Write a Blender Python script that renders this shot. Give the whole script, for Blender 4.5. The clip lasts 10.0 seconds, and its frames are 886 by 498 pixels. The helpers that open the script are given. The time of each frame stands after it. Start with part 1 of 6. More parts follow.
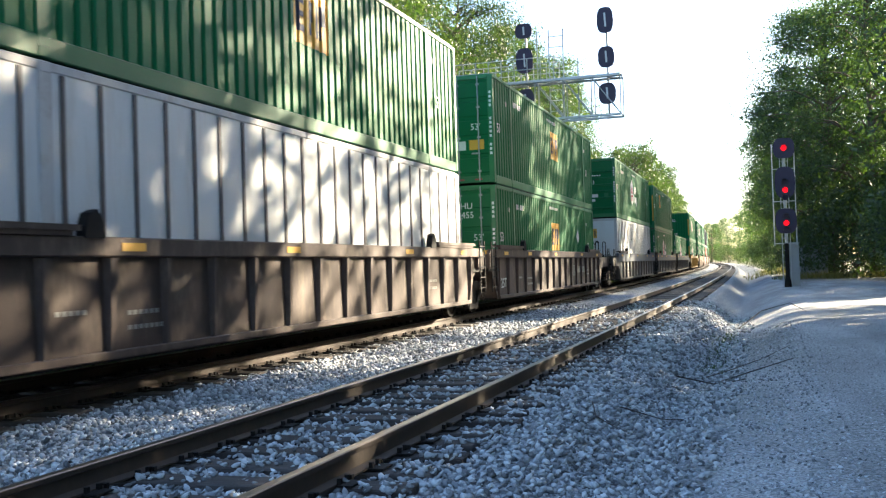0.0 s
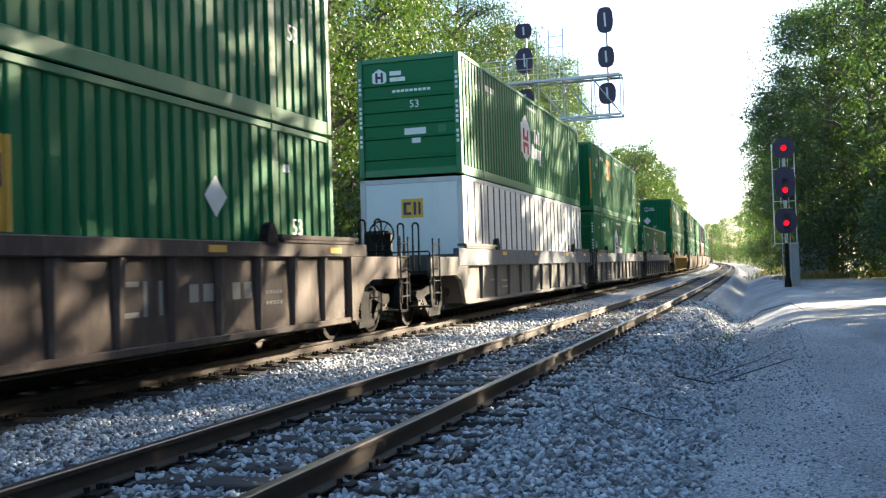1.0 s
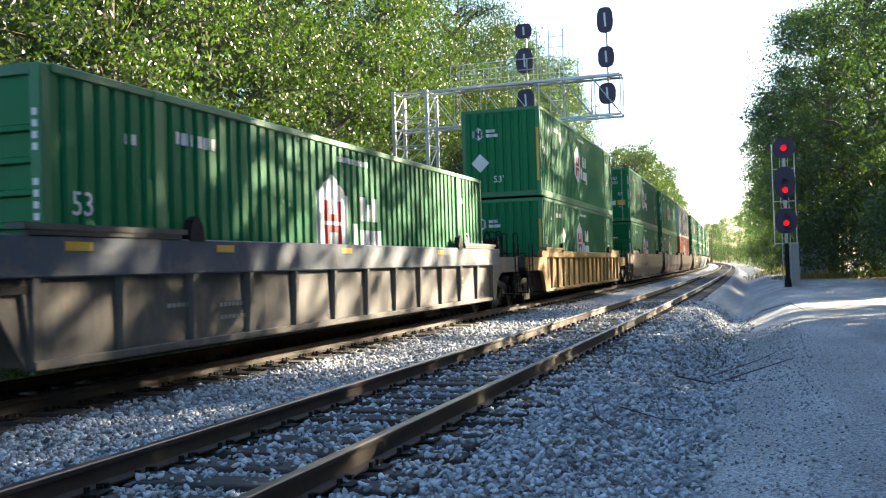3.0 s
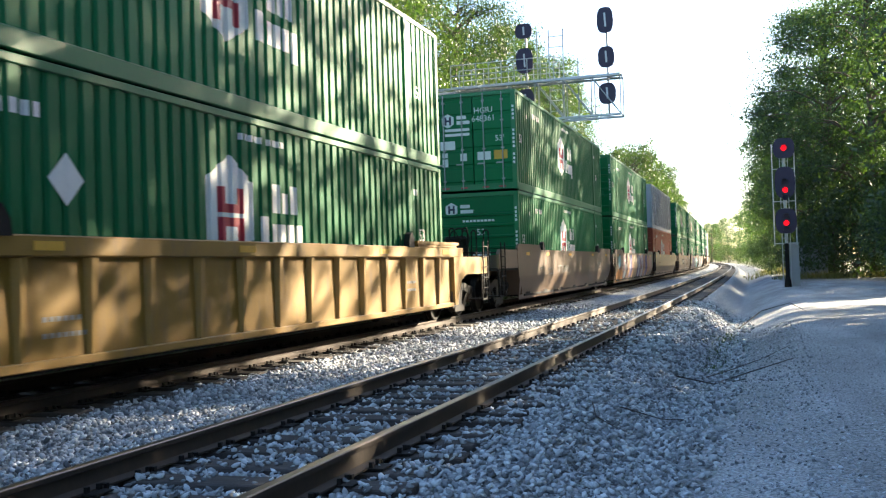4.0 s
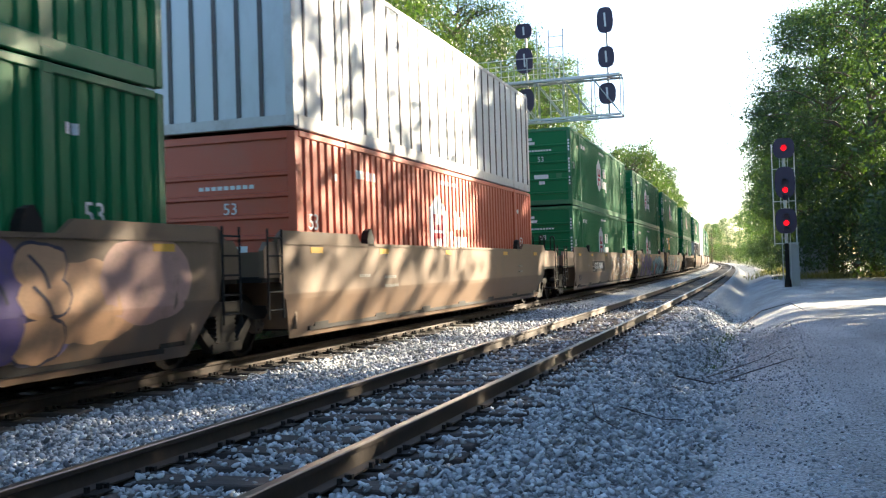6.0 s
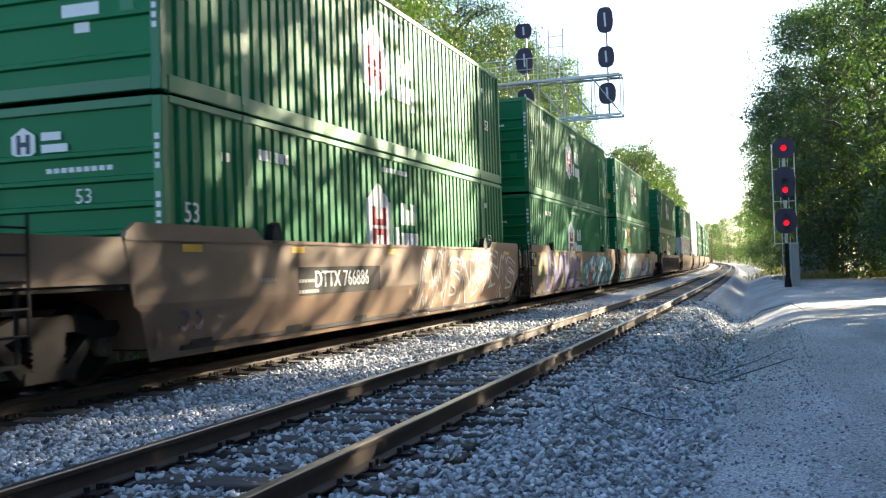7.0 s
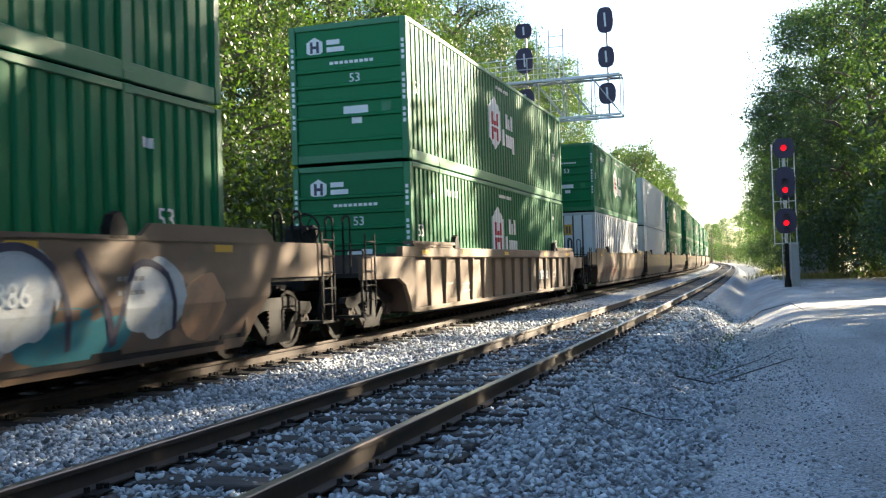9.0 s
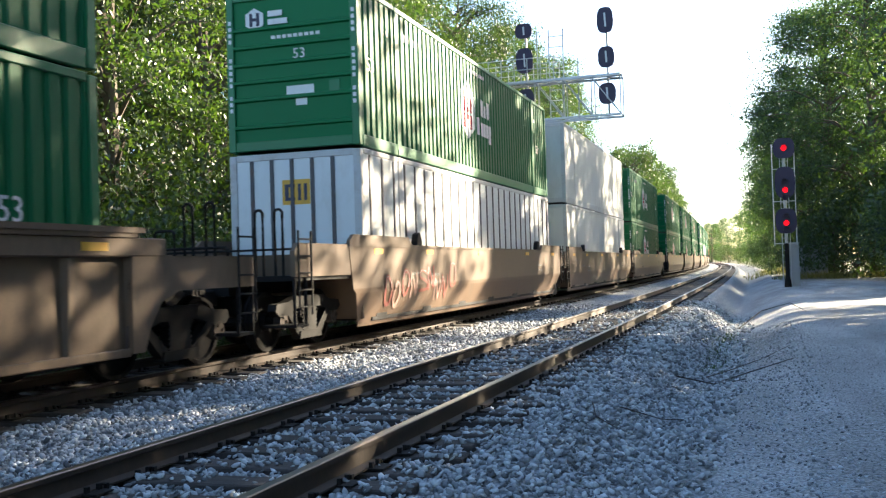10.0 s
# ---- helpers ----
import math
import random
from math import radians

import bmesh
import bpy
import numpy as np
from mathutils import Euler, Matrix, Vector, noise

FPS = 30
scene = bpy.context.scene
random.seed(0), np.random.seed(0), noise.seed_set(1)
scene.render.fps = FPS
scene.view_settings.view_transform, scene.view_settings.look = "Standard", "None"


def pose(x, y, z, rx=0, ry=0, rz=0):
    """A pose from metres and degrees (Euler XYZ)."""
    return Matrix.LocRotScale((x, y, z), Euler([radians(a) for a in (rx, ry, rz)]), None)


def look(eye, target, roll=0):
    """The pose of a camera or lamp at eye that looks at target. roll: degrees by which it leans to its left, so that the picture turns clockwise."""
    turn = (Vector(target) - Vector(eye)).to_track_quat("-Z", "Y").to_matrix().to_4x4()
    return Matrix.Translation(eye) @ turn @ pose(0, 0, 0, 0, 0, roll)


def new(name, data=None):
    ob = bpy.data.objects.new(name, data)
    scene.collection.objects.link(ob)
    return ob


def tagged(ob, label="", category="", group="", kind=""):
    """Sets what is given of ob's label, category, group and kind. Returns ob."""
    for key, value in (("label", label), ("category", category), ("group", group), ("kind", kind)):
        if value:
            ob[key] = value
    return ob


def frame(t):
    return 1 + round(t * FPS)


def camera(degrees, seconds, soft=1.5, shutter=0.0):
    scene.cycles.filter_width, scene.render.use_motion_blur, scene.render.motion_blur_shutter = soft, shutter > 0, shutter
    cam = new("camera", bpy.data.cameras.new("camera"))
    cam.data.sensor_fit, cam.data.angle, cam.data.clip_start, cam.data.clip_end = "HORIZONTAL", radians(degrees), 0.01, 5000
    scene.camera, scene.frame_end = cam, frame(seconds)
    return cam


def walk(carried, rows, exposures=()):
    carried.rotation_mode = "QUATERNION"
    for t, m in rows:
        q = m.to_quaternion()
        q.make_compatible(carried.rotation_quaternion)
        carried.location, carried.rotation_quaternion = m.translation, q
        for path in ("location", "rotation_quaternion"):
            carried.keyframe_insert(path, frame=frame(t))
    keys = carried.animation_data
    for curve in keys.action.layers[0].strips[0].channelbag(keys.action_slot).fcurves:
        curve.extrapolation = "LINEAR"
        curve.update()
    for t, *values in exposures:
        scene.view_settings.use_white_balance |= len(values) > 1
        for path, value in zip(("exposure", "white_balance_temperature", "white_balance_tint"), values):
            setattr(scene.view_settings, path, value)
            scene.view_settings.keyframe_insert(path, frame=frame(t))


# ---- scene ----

# ---- camera: stands still beside the line ----
EYE = Vector((0.0, 0.0, 1.188))
VIEW = Vector((-0.31505, 0.94888, 0.01897))
cam = camera(48.49, 10.0, soft=1.25, shutter=0.06)
CAM_POSE = look(EYE, EYE + VIEW * 10, -1.78)
walk(cam, [(0, CAM_POSE), (10, CAM_POSE)], [(0, 2.87, 5700, 10), (10, 2.87, 5700, 10)])

# ---- light ----
SUN_AZ, SUN_EL = radians(35.5), radians(20)   # azimuth from the track's heading towards the right
world = bpy.data.worlds.new("sky")
scene.world = world
world.use_nodes = True
wn = world.node_tree
sky = wn.nodes.new("ShaderNodeTexSky")
sky.sky_type, sky.sun_disc = "NISHITA", False
sky.sun_elevation, sky.sun_rotation = SUN_EL, SUN_AZ
sky.dust_density = 1.2
wn.links.new(sky.outputs[0], wn.nodes["Background"].inputs[0])
wn.nodes["Background"].inputs[1].default_value = 0.057
sun_dir = Vector((math.sin(SUN_AZ) * math.cos(SUN_EL), math.cos(SUN_AZ) * math.cos(SUN_EL), math.sin(SUN_EL)))
sun = new("sun", bpy.data.lights.new("sun", "SUN"))
sun.data.energy, sun.data.angle, sun.data.color = 5.0, radians(0.55), (1.0, 0.79, 0.50)
sun.matrix_world = look((0, 0, 30), Vector((0, 0, 30)) - sun_dir)

# ---- line of the tracks ----
BEND = 0.2427e-3                      # gentle left-hand curve, radius about 4.1 km
NEAR_X, FAR_X = -3.472, -8.005        # track centres beside the camera


def bend(y):
    return -0.5 * BEND * y * y


def heading(y):
    return math.degrees(math.atan(BEND * y))

# ---- materials ----
def material(name, colour, rough=0.6, metal=0.0, vary=0.25, scale=3.0, fine=40.0, bump=0.15, dirt=None, dirt_amount=0.4, streak=(1, 1, 1), per_object=0.0, spec=0.5):
    """Painted or natural surface: two scales of noise, dirt or rust in streaks, relief."""
    m = bpy.data.materials.new(name)
    m.use_nodes = True
    nt = m.node_tree
    N, L = nt.nodes, nt.links
    b = N["Principled BSDF"]
    b.inputs["Roughness"].default_value, b.inputs["Metallic"].default_value = rough, metal
    b.inputs["Specular IOR Level"].default_value = spec
    tc = N.new("ShaderNodeTexCoord")
    mp = N.new("ShaderNodeMapping")
    mp.inputs["Scale"].default_value = streak
    L.new(tc.outputs["Object"], mp.inputs[0])
    inf = N.new("ShaderNodeObjectInfo")
    add = N.new("ShaderNodeVectorMath")
    add.operation = "MULTIPLY_ADD"
    add.inputs[1].default_value = (1, 1, 1)
    sc = N.new("ShaderNodeVectorMath")
    sc.operation = "SCALE"
    sc.inputs[0].default_value = (37, 53, 11)
    L.new(inf.outputs["Random"], sc.inputs["Scale"])
    L.new(mp.outputs[0], add.inputs[0])
    L.new(sc.outputs[0], add.inputs[2])
    n1, n2 = N.new("ShaderNodeTexNoise"), N.new("ShaderNodeTexNoise")
    n1.inputs["Scale"].default_value, n1.inputs["Detail"].default_value = scale, 6
    n2.inputs["Scale"].default_value, n2.inputs["Detail"].default_value = fine, 4
    L.new(add.outputs[0], n1.inputs["Vector"])
    L.new(tc.outputs["Object"], n2.inputs["Vector"])
    mix = N.new("ShaderNodeMix")
    mix.data_type, mix.blend_type = "RGBA", "MIX"
    lo, hi = [c * (1 - vary) for c in colour], [min(1, c * (1 + vary)) for c in colour]
    mix.inputs[6].default_value, mix.inputs[7].default_value = (*lo, 1), (*hi, 1)
    m1 = N.new("ShaderNodeMath")
    m1.operation = "MULTIPLY_ADD"
    m1.inputs[1].default_value = 0.5
    L.new(n1.outputs[0], m1.inputs[0])
    h = N.new("ShaderNodeMath")
    h.operation = "MULTIPLY"
    h.inputs[1].default_value = 0.5
    L.new(n2.outputs[0], h.inputs[0])
    L.new(h.outputs[0], m1.inputs[2])
    L.new(m1.outputs[0], mix.inputs[0])
    col = mix.outputs[2]
    if dirt:
        r = N.new("ShaderNodeValToRGB")
        r.color_ramp.elements[0].position, r.color_ramp.elements[1].position = 0.5, 0.72
        r.color_ramp.elements[1].color = (dirt_amount, dirt_amount, dirt_amount, 1)
        n3 = N.new("ShaderNodeTexNoise")
        n3.inputs["Scale"].default_value, n3.inputs["Detail"].default_value = scale * 1.7, 8
        n3.inputs["Roughness"].default_value = 0.7
        L.new(add.outputs[0], n3.inputs["Vector"])
        L.new(n3.outputs[0], r.inputs[0])
        d = N.new("ShaderNodeMix")
        d.data_type = "RGBA"
        d.inputs[7].default_value = (*dirt, 1)
        L.new(r.outputs[0], d.inputs[0])
        L.new(col, d.inputs[6])
        col = d.outputs[2]
    if per_object:
        hs = N.new("ShaderNodeHueSaturation")
        mr = N.new("ShaderNodeMapRange")
        mr.inputs[3].default_value, mr.inputs[4].default_value = 1 - per_object, 1 + per_object
        L.new(inf.outputs["Random"], mr.inputs[0])
        L.new(mr.outputs[0], hs.inputs["Value"])
        L.new(col, hs.inputs["Color"])
        col = hs.outputs[0]
    L.new(col, b.inputs["Base Color"])
    if bump:
        bp = N.new("ShaderNodeBump")
        bp.inputs["Strength"].default_value, bp.inputs["Distance"].default_value = bump, 0.02
        L.new(m1.outputs[0], bp.inputs["Height"])
        L.new(bp.outputs[0], b.inputs["Normal"])
    return m


def leaf_material(name, a, c, glow=0.5):
    """Thin leaves: diffuse and translucent, varied leaf by leaf and tree by tree."""
    m = bpy.data.materials.new(name)
    m.use_nodes = True
    N, L = m.node_tree.nodes, m.node_tree.links
    N.remove(N["Principled BSDF"])
    out = N["Material Output"]
    geo, inf = N.new("ShaderNodeNewGeometry"), N.new("ShaderNodeObjectInfo")
    mx = N.new("ShaderNodeMix")
    mx.data_type = "RGBA"
    mx.inputs[6].default_value, mx.inputs[7].default_value = (*a, 1), (*c, 1)
    L.new(geo.outputs["Random Per Island"], mx.inputs[0])
    hs = N.new("ShaderNodeHueSaturation")
    mr = N.new("ShaderNodeMapRange")
    mr.inputs[3].default_value, mr.inputs[4].default_value = 0.7, 1.25
    L.new(inf.outputs["Random"], mr.inputs[0])
    L.new(mr.outputs[0], hs.inputs["Value"])
    L.new(mx.outputs[2], hs.inputs["Color"])
    d, t = N.new("ShaderNodeBsdfDiffuse"), N.new("ShaderNodeBsdfTranslucent")
    g = N.new("ShaderNodeBsdfGlossy")
    g.inputs["Roughness"].default_value = 0.45
    warm = N.new("ShaderNodeMix")
    warm.data_type, warm.blend_type = "RGBA", "MULTIPLY"
    warm.inputs[0].default_value = 1.0
    warm.inputs[7].default_value = (1.7, 1.75, 0.5, 1)
    L.new(hs.outputs[0], warm.inputs[6])
    L.new(hs.outputs[0], d.inputs[0])
    L.new(warm.outputs[2], t.inputs[0])
    s1, s2 = N.new("ShaderNodeMixShader"), N.new("ShaderNodeMixShader")
    s1.inputs[0].default_value, s2.inputs[0].default_value = glow, 0.06
    L.new(d.outputs[0], s1.inputs[1])
    L.new(t.outputs[0], s1.inputs[2])
    L.new(s1.outputs[0], s2.inputs[1])
    L.new(g.outputs[0], s2.inputs[2])
    L.new(s2.outputs[0], out.inputs[0])
    return m


def stone_material(name, a, c, island=True):
    """Crushed granite: each stone its own grey, with dusty patches."""
    m = material(name, a, rough=0.85, vary=0.3, scale=1.2, fine=60, bump=0.4)
    N, L = m.node_tree.nodes, m.node_tree.links
    b = N["Principled BSDF"]
    old = b.inputs["Base Color"].links[0].from_socket
    mx = N.new("ShaderNodeMix")
    mx.data_type, mx.blend_type = "RGBA", "MULTIPLY"
    mx.inputs[0].default_value = 1.0
    ramp = N.new("ShaderNodeValToRGB")
    ramp.color_ramp.elements[0].color, ramp.color_ramp.elements[1].color = (0.20, 0.205, 0.215, 1), (1.22, 1.25, 1.28, 1)
    if island:
        g = N.new("ShaderNodeNewGeometry")
        L.new(g.outputs["Random Per Island"], ramp.inputs[0])
    else:
        tc = N.new("ShaderNodeTexCoord")
        v = N.new("ShaderNodeTexVoronoi")
        v.inputs["Scale"].default_value = 17
        L.new(tc.outputs["Object"], v.inputs["Vector"])
        sx = N.new("ShaderNodeSeparateColor")
        L.new(v.outputs["Color"], sx.inputs[0])
        L.new(sx.outputs[0], ramp.inputs[0])
        bp = N.new("ShaderNodeBump")
        bp.inputs["Strength"].default_value, bp.inputs["Distance"].default_value = 0.6, 0.05
        bp.invert = True
        L.new(v.outputs["Distance"], bp.inputs["Height"])
        L.new(bp.outputs[0], b.inputs["Normal"])
    L.new(old, mx.inputs[6])
    L.new(ramp.outputs[0], mx.inputs[7])
    L.new(mx.outputs[2], b.inputs["Base Color"])
    return m


def glowing(name, colour, strength):
    m = bpy.data.materials.new(name)
    m.use_nodes = True
    b = m.node_tree.nodes["Principled BSDF"]
    b.inputs["Base Color"].default_value = (*colour, 1)
    b.inputs["Emission Color"].default_value = (*colour, 1)
    b.inputs["Emission Strength"].default_value = strength
    b.inputs["Roughness"].default_value = 0.6
    b.inputs["Specular IOR Level"].default_value = 0.1
    return m


DUST = (0.22, 0.17, 0.12)
RUST = (0.16, 0.07, 0.03)
M = dict(
    green=material("green_paint", (0.006, 0.134, 0.042), 0.5, vary=0.18, scale=0.5, dirt=(0.014, 0.112, 0.036), dirt_amount=0.35, streak=(1, 3, 0.6), per_object=0.16, bump=0.04, spec=0.22),
    green_rail=material("green_frame_paint", (0.010, 0.145, 0.047), 0.45, vary=0.2, scale=1.5, dirt=(0.05, 0.12, 0.055), dirt_amount=0.3, per_object=0.12, bump=0.05),
    white=material("white_paint", (0.66, 0.68, 0.69), 0.45, vary=0.08, scale=0.6, dirt=(0.42, 0.39, 0.34), dirt_amount=0.5, streak=(1, 3, 0.5), bump=0.04),
    white_frame=material("grey_white_frame", (0.50, 0.50, 0.50), 0.5, vary=0.15, scale=1.5, dirt=RUST, dirt_amount=0.4, bump=0.06),
    # post grey is darkened to include the shadows and gaps beside each post
    post=material("grey_post", (0.075, 0.07, 0.075), 0.6, vary=0.3, scale=2, dirt=RUST, dirt_amount=0.5),
    pale=material("pale_grey_paint", (0.58, 0.58, 0.56), 0.5, vary=0.1, scale=0.6, dirt=(0.35, 0.32, 0.28), dirt_amount=0.5, streak=(1, 3, 0.5), bump=0.04),
    silver=material("pale_grey_sheet", (0.52, 0.56, 0.60), 0.4, vary=0.1, scale=0.5, dirt=(0.2, 0.2, 0.2), dirt_amount=0.35, streak=(1, 3, 0.4), bump=0.04),
    orange=material("orange_red_paint", (0.42, 0.075, 0.03), 0.5, vary=0.2, scale=0.6, dirt=(0.3, 0.11, 0.07), dirt_amount=0.45, streak=(1, 3, 0.5), bump=0.05),
    brown=material("dark_brown_car_paint", (0.060, 0.038, 0.030), 0.7, vary=0.35, scale=1.2, dirt=DUST, dirt_amount=0.45, streak=(1, 2, 0.7)),
    slate=material("dusty_slate_car_paint", (0.075, 0.068, 0.062), 0.7, vary=0.35, scale=1.2, dirt=DUST, dirt_amount=0.5, streak=(1, 2, 0.7)),
    blue=material("faded_blue_chord_paint", (0.045, 0.065, 0.10), 0.6, vary=0.3, scale=1.5, dirt=DUST, dirt_amount=0.5),
    yellow=material("dusty_yellow_car_paint", (0.27, 0.15, 0.018), 0.55, vary=0.25, scale=1.0, dirt=(0.13, 0.09, 0.06), dirt_amount=0.6, streak=(1, 2, 0.6)),
    tan=material("weathered_tan_car_paint", (0.145, 0.093, 0.057), 0.45, vary=0.28, scale=0.8, dirt=(0.10, 0.075, 0.055), dirt_amount=0.6, streak=(1, 1.5, 0.6)),
    olive=material("grimy_olive_brown_car_paint", (0.13, 0.085, 0.05), 0.7, vary=0.35, scale=1.2, dirt=(0.05, 0.04, 0.03), dirt_amount=0.6, streak=(1, 2, 0.7)),
    iron=material("dark_cast_iron", (0.010, 0.0085, 0.008), 0.75, vary=0.4, scale=5, dirt=(0.04, 0.022, 0.012), dirt_amount=0.4, spec=0.25),
    steel=material("worn_wheel_steel", (0.010, 0.008, 0.007), 0.7, vary=0.3, scale=6, spec=0.15),
    white_mark=material("white_stencil_paint", (0.70, 0.71, 0.70), 0.55, vary=0.1, scale=2, dirt=(0.4, 0.4, 0.38), dirt_amount=0.3, bump=0),
    faint_mark=material("faded_stencil_paint", (0.26, 0.25, 0.23), 0.6, vary=0.3, scale=4, bump=0),
    red_mark=material("red_stencil_paint", (0.36, 0.02, 0.04), 0.5, vary=0.15, scale=2, bump=0),
    yellow_mark=material("yellow_stencil_paint", (0.65, 0.36, 0.03), 0.5, vary=0.15, scale=2, dirt=(0.3, 0.2, 0.05), dirt_amount=0.4, bump=0),
    dark_mark=material("dark_stencil_paint", (0.03, 0.03, 0.06), 0.55, vary=0.2, scale=2, bump=0),
    rail_side=material("rusty_rail_side", (0.050, 0.034, 0.025), 0.75, vary=0.3, scale=2.5, fine=25, dirt=(0.10, 0.06, 0.035), dirt_amount=0.5),
    rail_top=material("polished_rail_head", (0.15, 0.125, 0.105), 0.36, metal=1.0, vary=0.15, scale=3, fine=20, bump=0.03),
    wood=material("creosoted_sleeper_wood", (0.055, 0.045, 0.04), 0.85, vary=0.45, scale=6, fine=50, streak=(0.4, 3, 3), bump=0.5, dirt=(0.16, 0.15, 0.14), dirt_amount=0.5, per_object=0.3),
    stone=stone_material("ballast_stone", (0.56, 0.568, 0.575), None),
    galv=material("galvanised_steel", (0.55, 0.56, 0.57), 0.45, metal=0.35, vary=0.15, scale=4, bump=0.05),
    black=material("black_signal_paint", (0.024, 0.015, 0.05), 0.5, vary=0.3, scale=3, bump=0.05),
    cabinet=material("grey_cabinet_paint", (0.35, 0.36, 0.36), 0.5, vary=0.12, scale=2, dirt=DUST, dirt_amount=0.3),
    bark=material("tree_bark", (0.10, 0.08, 0.06), 0.9, vary=0.4, scale=3, fine=18, bump=0.7, streak=(2, 2, 0.4)),
    twig=material("dry_twig", (0.05, 0.035, 0.03), 0.9, vary=0.4, scale=5),
    red_light=glowing("lit_red_lens", (1.0, 0.002, 0.006), 0.42),
    leaf_l=leaf_material("sunny_broad_leaf", (0.016, 0.039, 0.013), (0.058, 0.093, 0.025), 0.45),
    leaf_r=leaf_material("shaded_broad_leaf", (0.020, 0.046, 0.018), (0.062, 0.105, 0.028), 0.45),
    grass=leaf_material("dry_grass_blade", (0.10, 0.10, 0.04), (0.22, 0.20, 0.08), 0.4),
)


# ---- mesh tools ----
def quadbox(bm, x0, x1, y0, y1, z0, z1):
    v = [bm.verts.new(p) for p in ((x0, y0, z0), (x1, y0, z0), (x1, y1, z0), (x0, y1, z0), (x0, y0, z1), (x1, y0, z1), (x1, y1, z1), (x0, y1, z1))]
    for f in ((3, 2, 1, 0), (4, 5, 6, 7), (0, 1, 5, 4), (1, 2, 6, 5), (2, 3, 7, 6), (3, 0, 4, 7)):
        bm.faces.new([v[i] for i in f])


def boxes(*bs, bevel=0.0):
    bm = bmesh.new()
    for b in bs:
        quadbox(bm, *b)
    if bevel:
        bmesh.ops.bevel(bm, geom=bm.edges[:], offset=bevel, segments=1, affect="EDGES", profile=0.5)
    return bm


def prism(bm, outline, axis, a, b):
    """Extrude a 2D outline along an axis from a to b."""
    def at(p, d):
        return {"x": (d, p[0], p[1]), "y": (p[0], d, p[1]), "z": (p[0], p[1], d)}[axis]
    lo, hi = [bm.verts.new(at(p, a)) for p in outline], [bm.verts.new(at(p, b)) for p in outline]
    n = len(outline)
    bm.faces.new(lo[::-1])
    bm.faces.new(hi)
    for i in range(n):
        bm.faces.new((lo[i], lo[(i + 1) % n], hi[(i + 1) % n], hi[i]))


def tube(bm, a, b, r, sides=6, r2=None):
    a, b = Vector(a), Vector(b)
    q = (b - a).to_track_quat("Z", "Y").to_matrix()
    rings = []
    for p, rr in ((a, r), (b, r if r2 is None else r2)):
        rings.append([bm.verts.new(p + q @ Vector((rr * math.cos(k * math.tau / sides), rr * math.sin(k * math.tau / sides), 0))) for k in range(sides)])
    for k in range(sides):
        bm.faces.new((rings[0][k], rings[0][(k + 1) % sides], rings[1][(k + 1) % sides], rings[1][k]))
    bm.faces.new(rings[0][::-1])
    bm.faces.new(rings[1])


def mesh_of(name, bm, mat):
    bmesh.ops.recalc_face_normals(bm, faces=bm.faces[:])
    me = bpy.data.meshes.new(name)
    bm.to_mesh(me)
    bm.free()
    me.materials.append(mat)
    return me


def part(name, bm, mat, parent, label="", at=None):
    """One mesh object under a thing or a part; bm may be a ready mesh that is shared."""
    me = bm if isinstance(bm, bpy.types.Mesh) else mesh_of(name, bm, mat)
    ob = new(name, me)
    ob.parent = parent
    if at is not None:
        ob.matrix_basis = at
    if label:
        tagged(ob, label)
    return ob


MESHES = {}


def shared(key, make, mat):
    if key not in MESHES:
        MESHES[key] = mesh_of(key.split("/")[0], make(), mat)
    return MESHES[key]


def letters(text, size, face):
    """A mesh of raised letters. face: side (reads along +y, seen from +x) or end (reads along +x, seen from -y)."""
    key = "lettering/" + text + str(size) + face
    if key not in MESHES:
        cu = bpy.data.curves.new("lettering", "FONT")
        cu.body, cu.size, cu.extrude, cu.resolution_u = text, size, 0.003, 2
        cu.align_x, cu.align_y = "CENTER", "CENTER"
        tmp = new("lettering", cu)
        bpy.context.view_layer.update()
        me = bpy.data.meshes.new_from_object(tmp.evaluated_get(bpy.context.evaluated_depsgraph_get()))
        bpy.data.objects.remove(tmp)
        m = Matrix(((0, 0, 1, 0), (1, 0, 0, 0), (0, 1, 0, 0), (0, 0, 0, 1))) if face == "side" else Matrix(((1, 0, 0, 0), (0, 0, -1, 0), (0, 1, 0, 0), (0, 0, 0, 1)))
        me.transform(m)
        me.name = "lettering"
        MESHES[key] = me
    return MESHES[key]


def lettering(text, size, face, mat, parent, place, label):
    me = letters(text, size, face)
    if not me.materials:
        me.materials.append(mat)
    return part("lettering", me, mat, parent, label, Matrix.Translation(place))

# ---- ground, tracks ----
def smooth(a, b, x):
    t = min(1, max(0, (x - a) / (b - a)))
    return t * t * (3 - 2 * t)


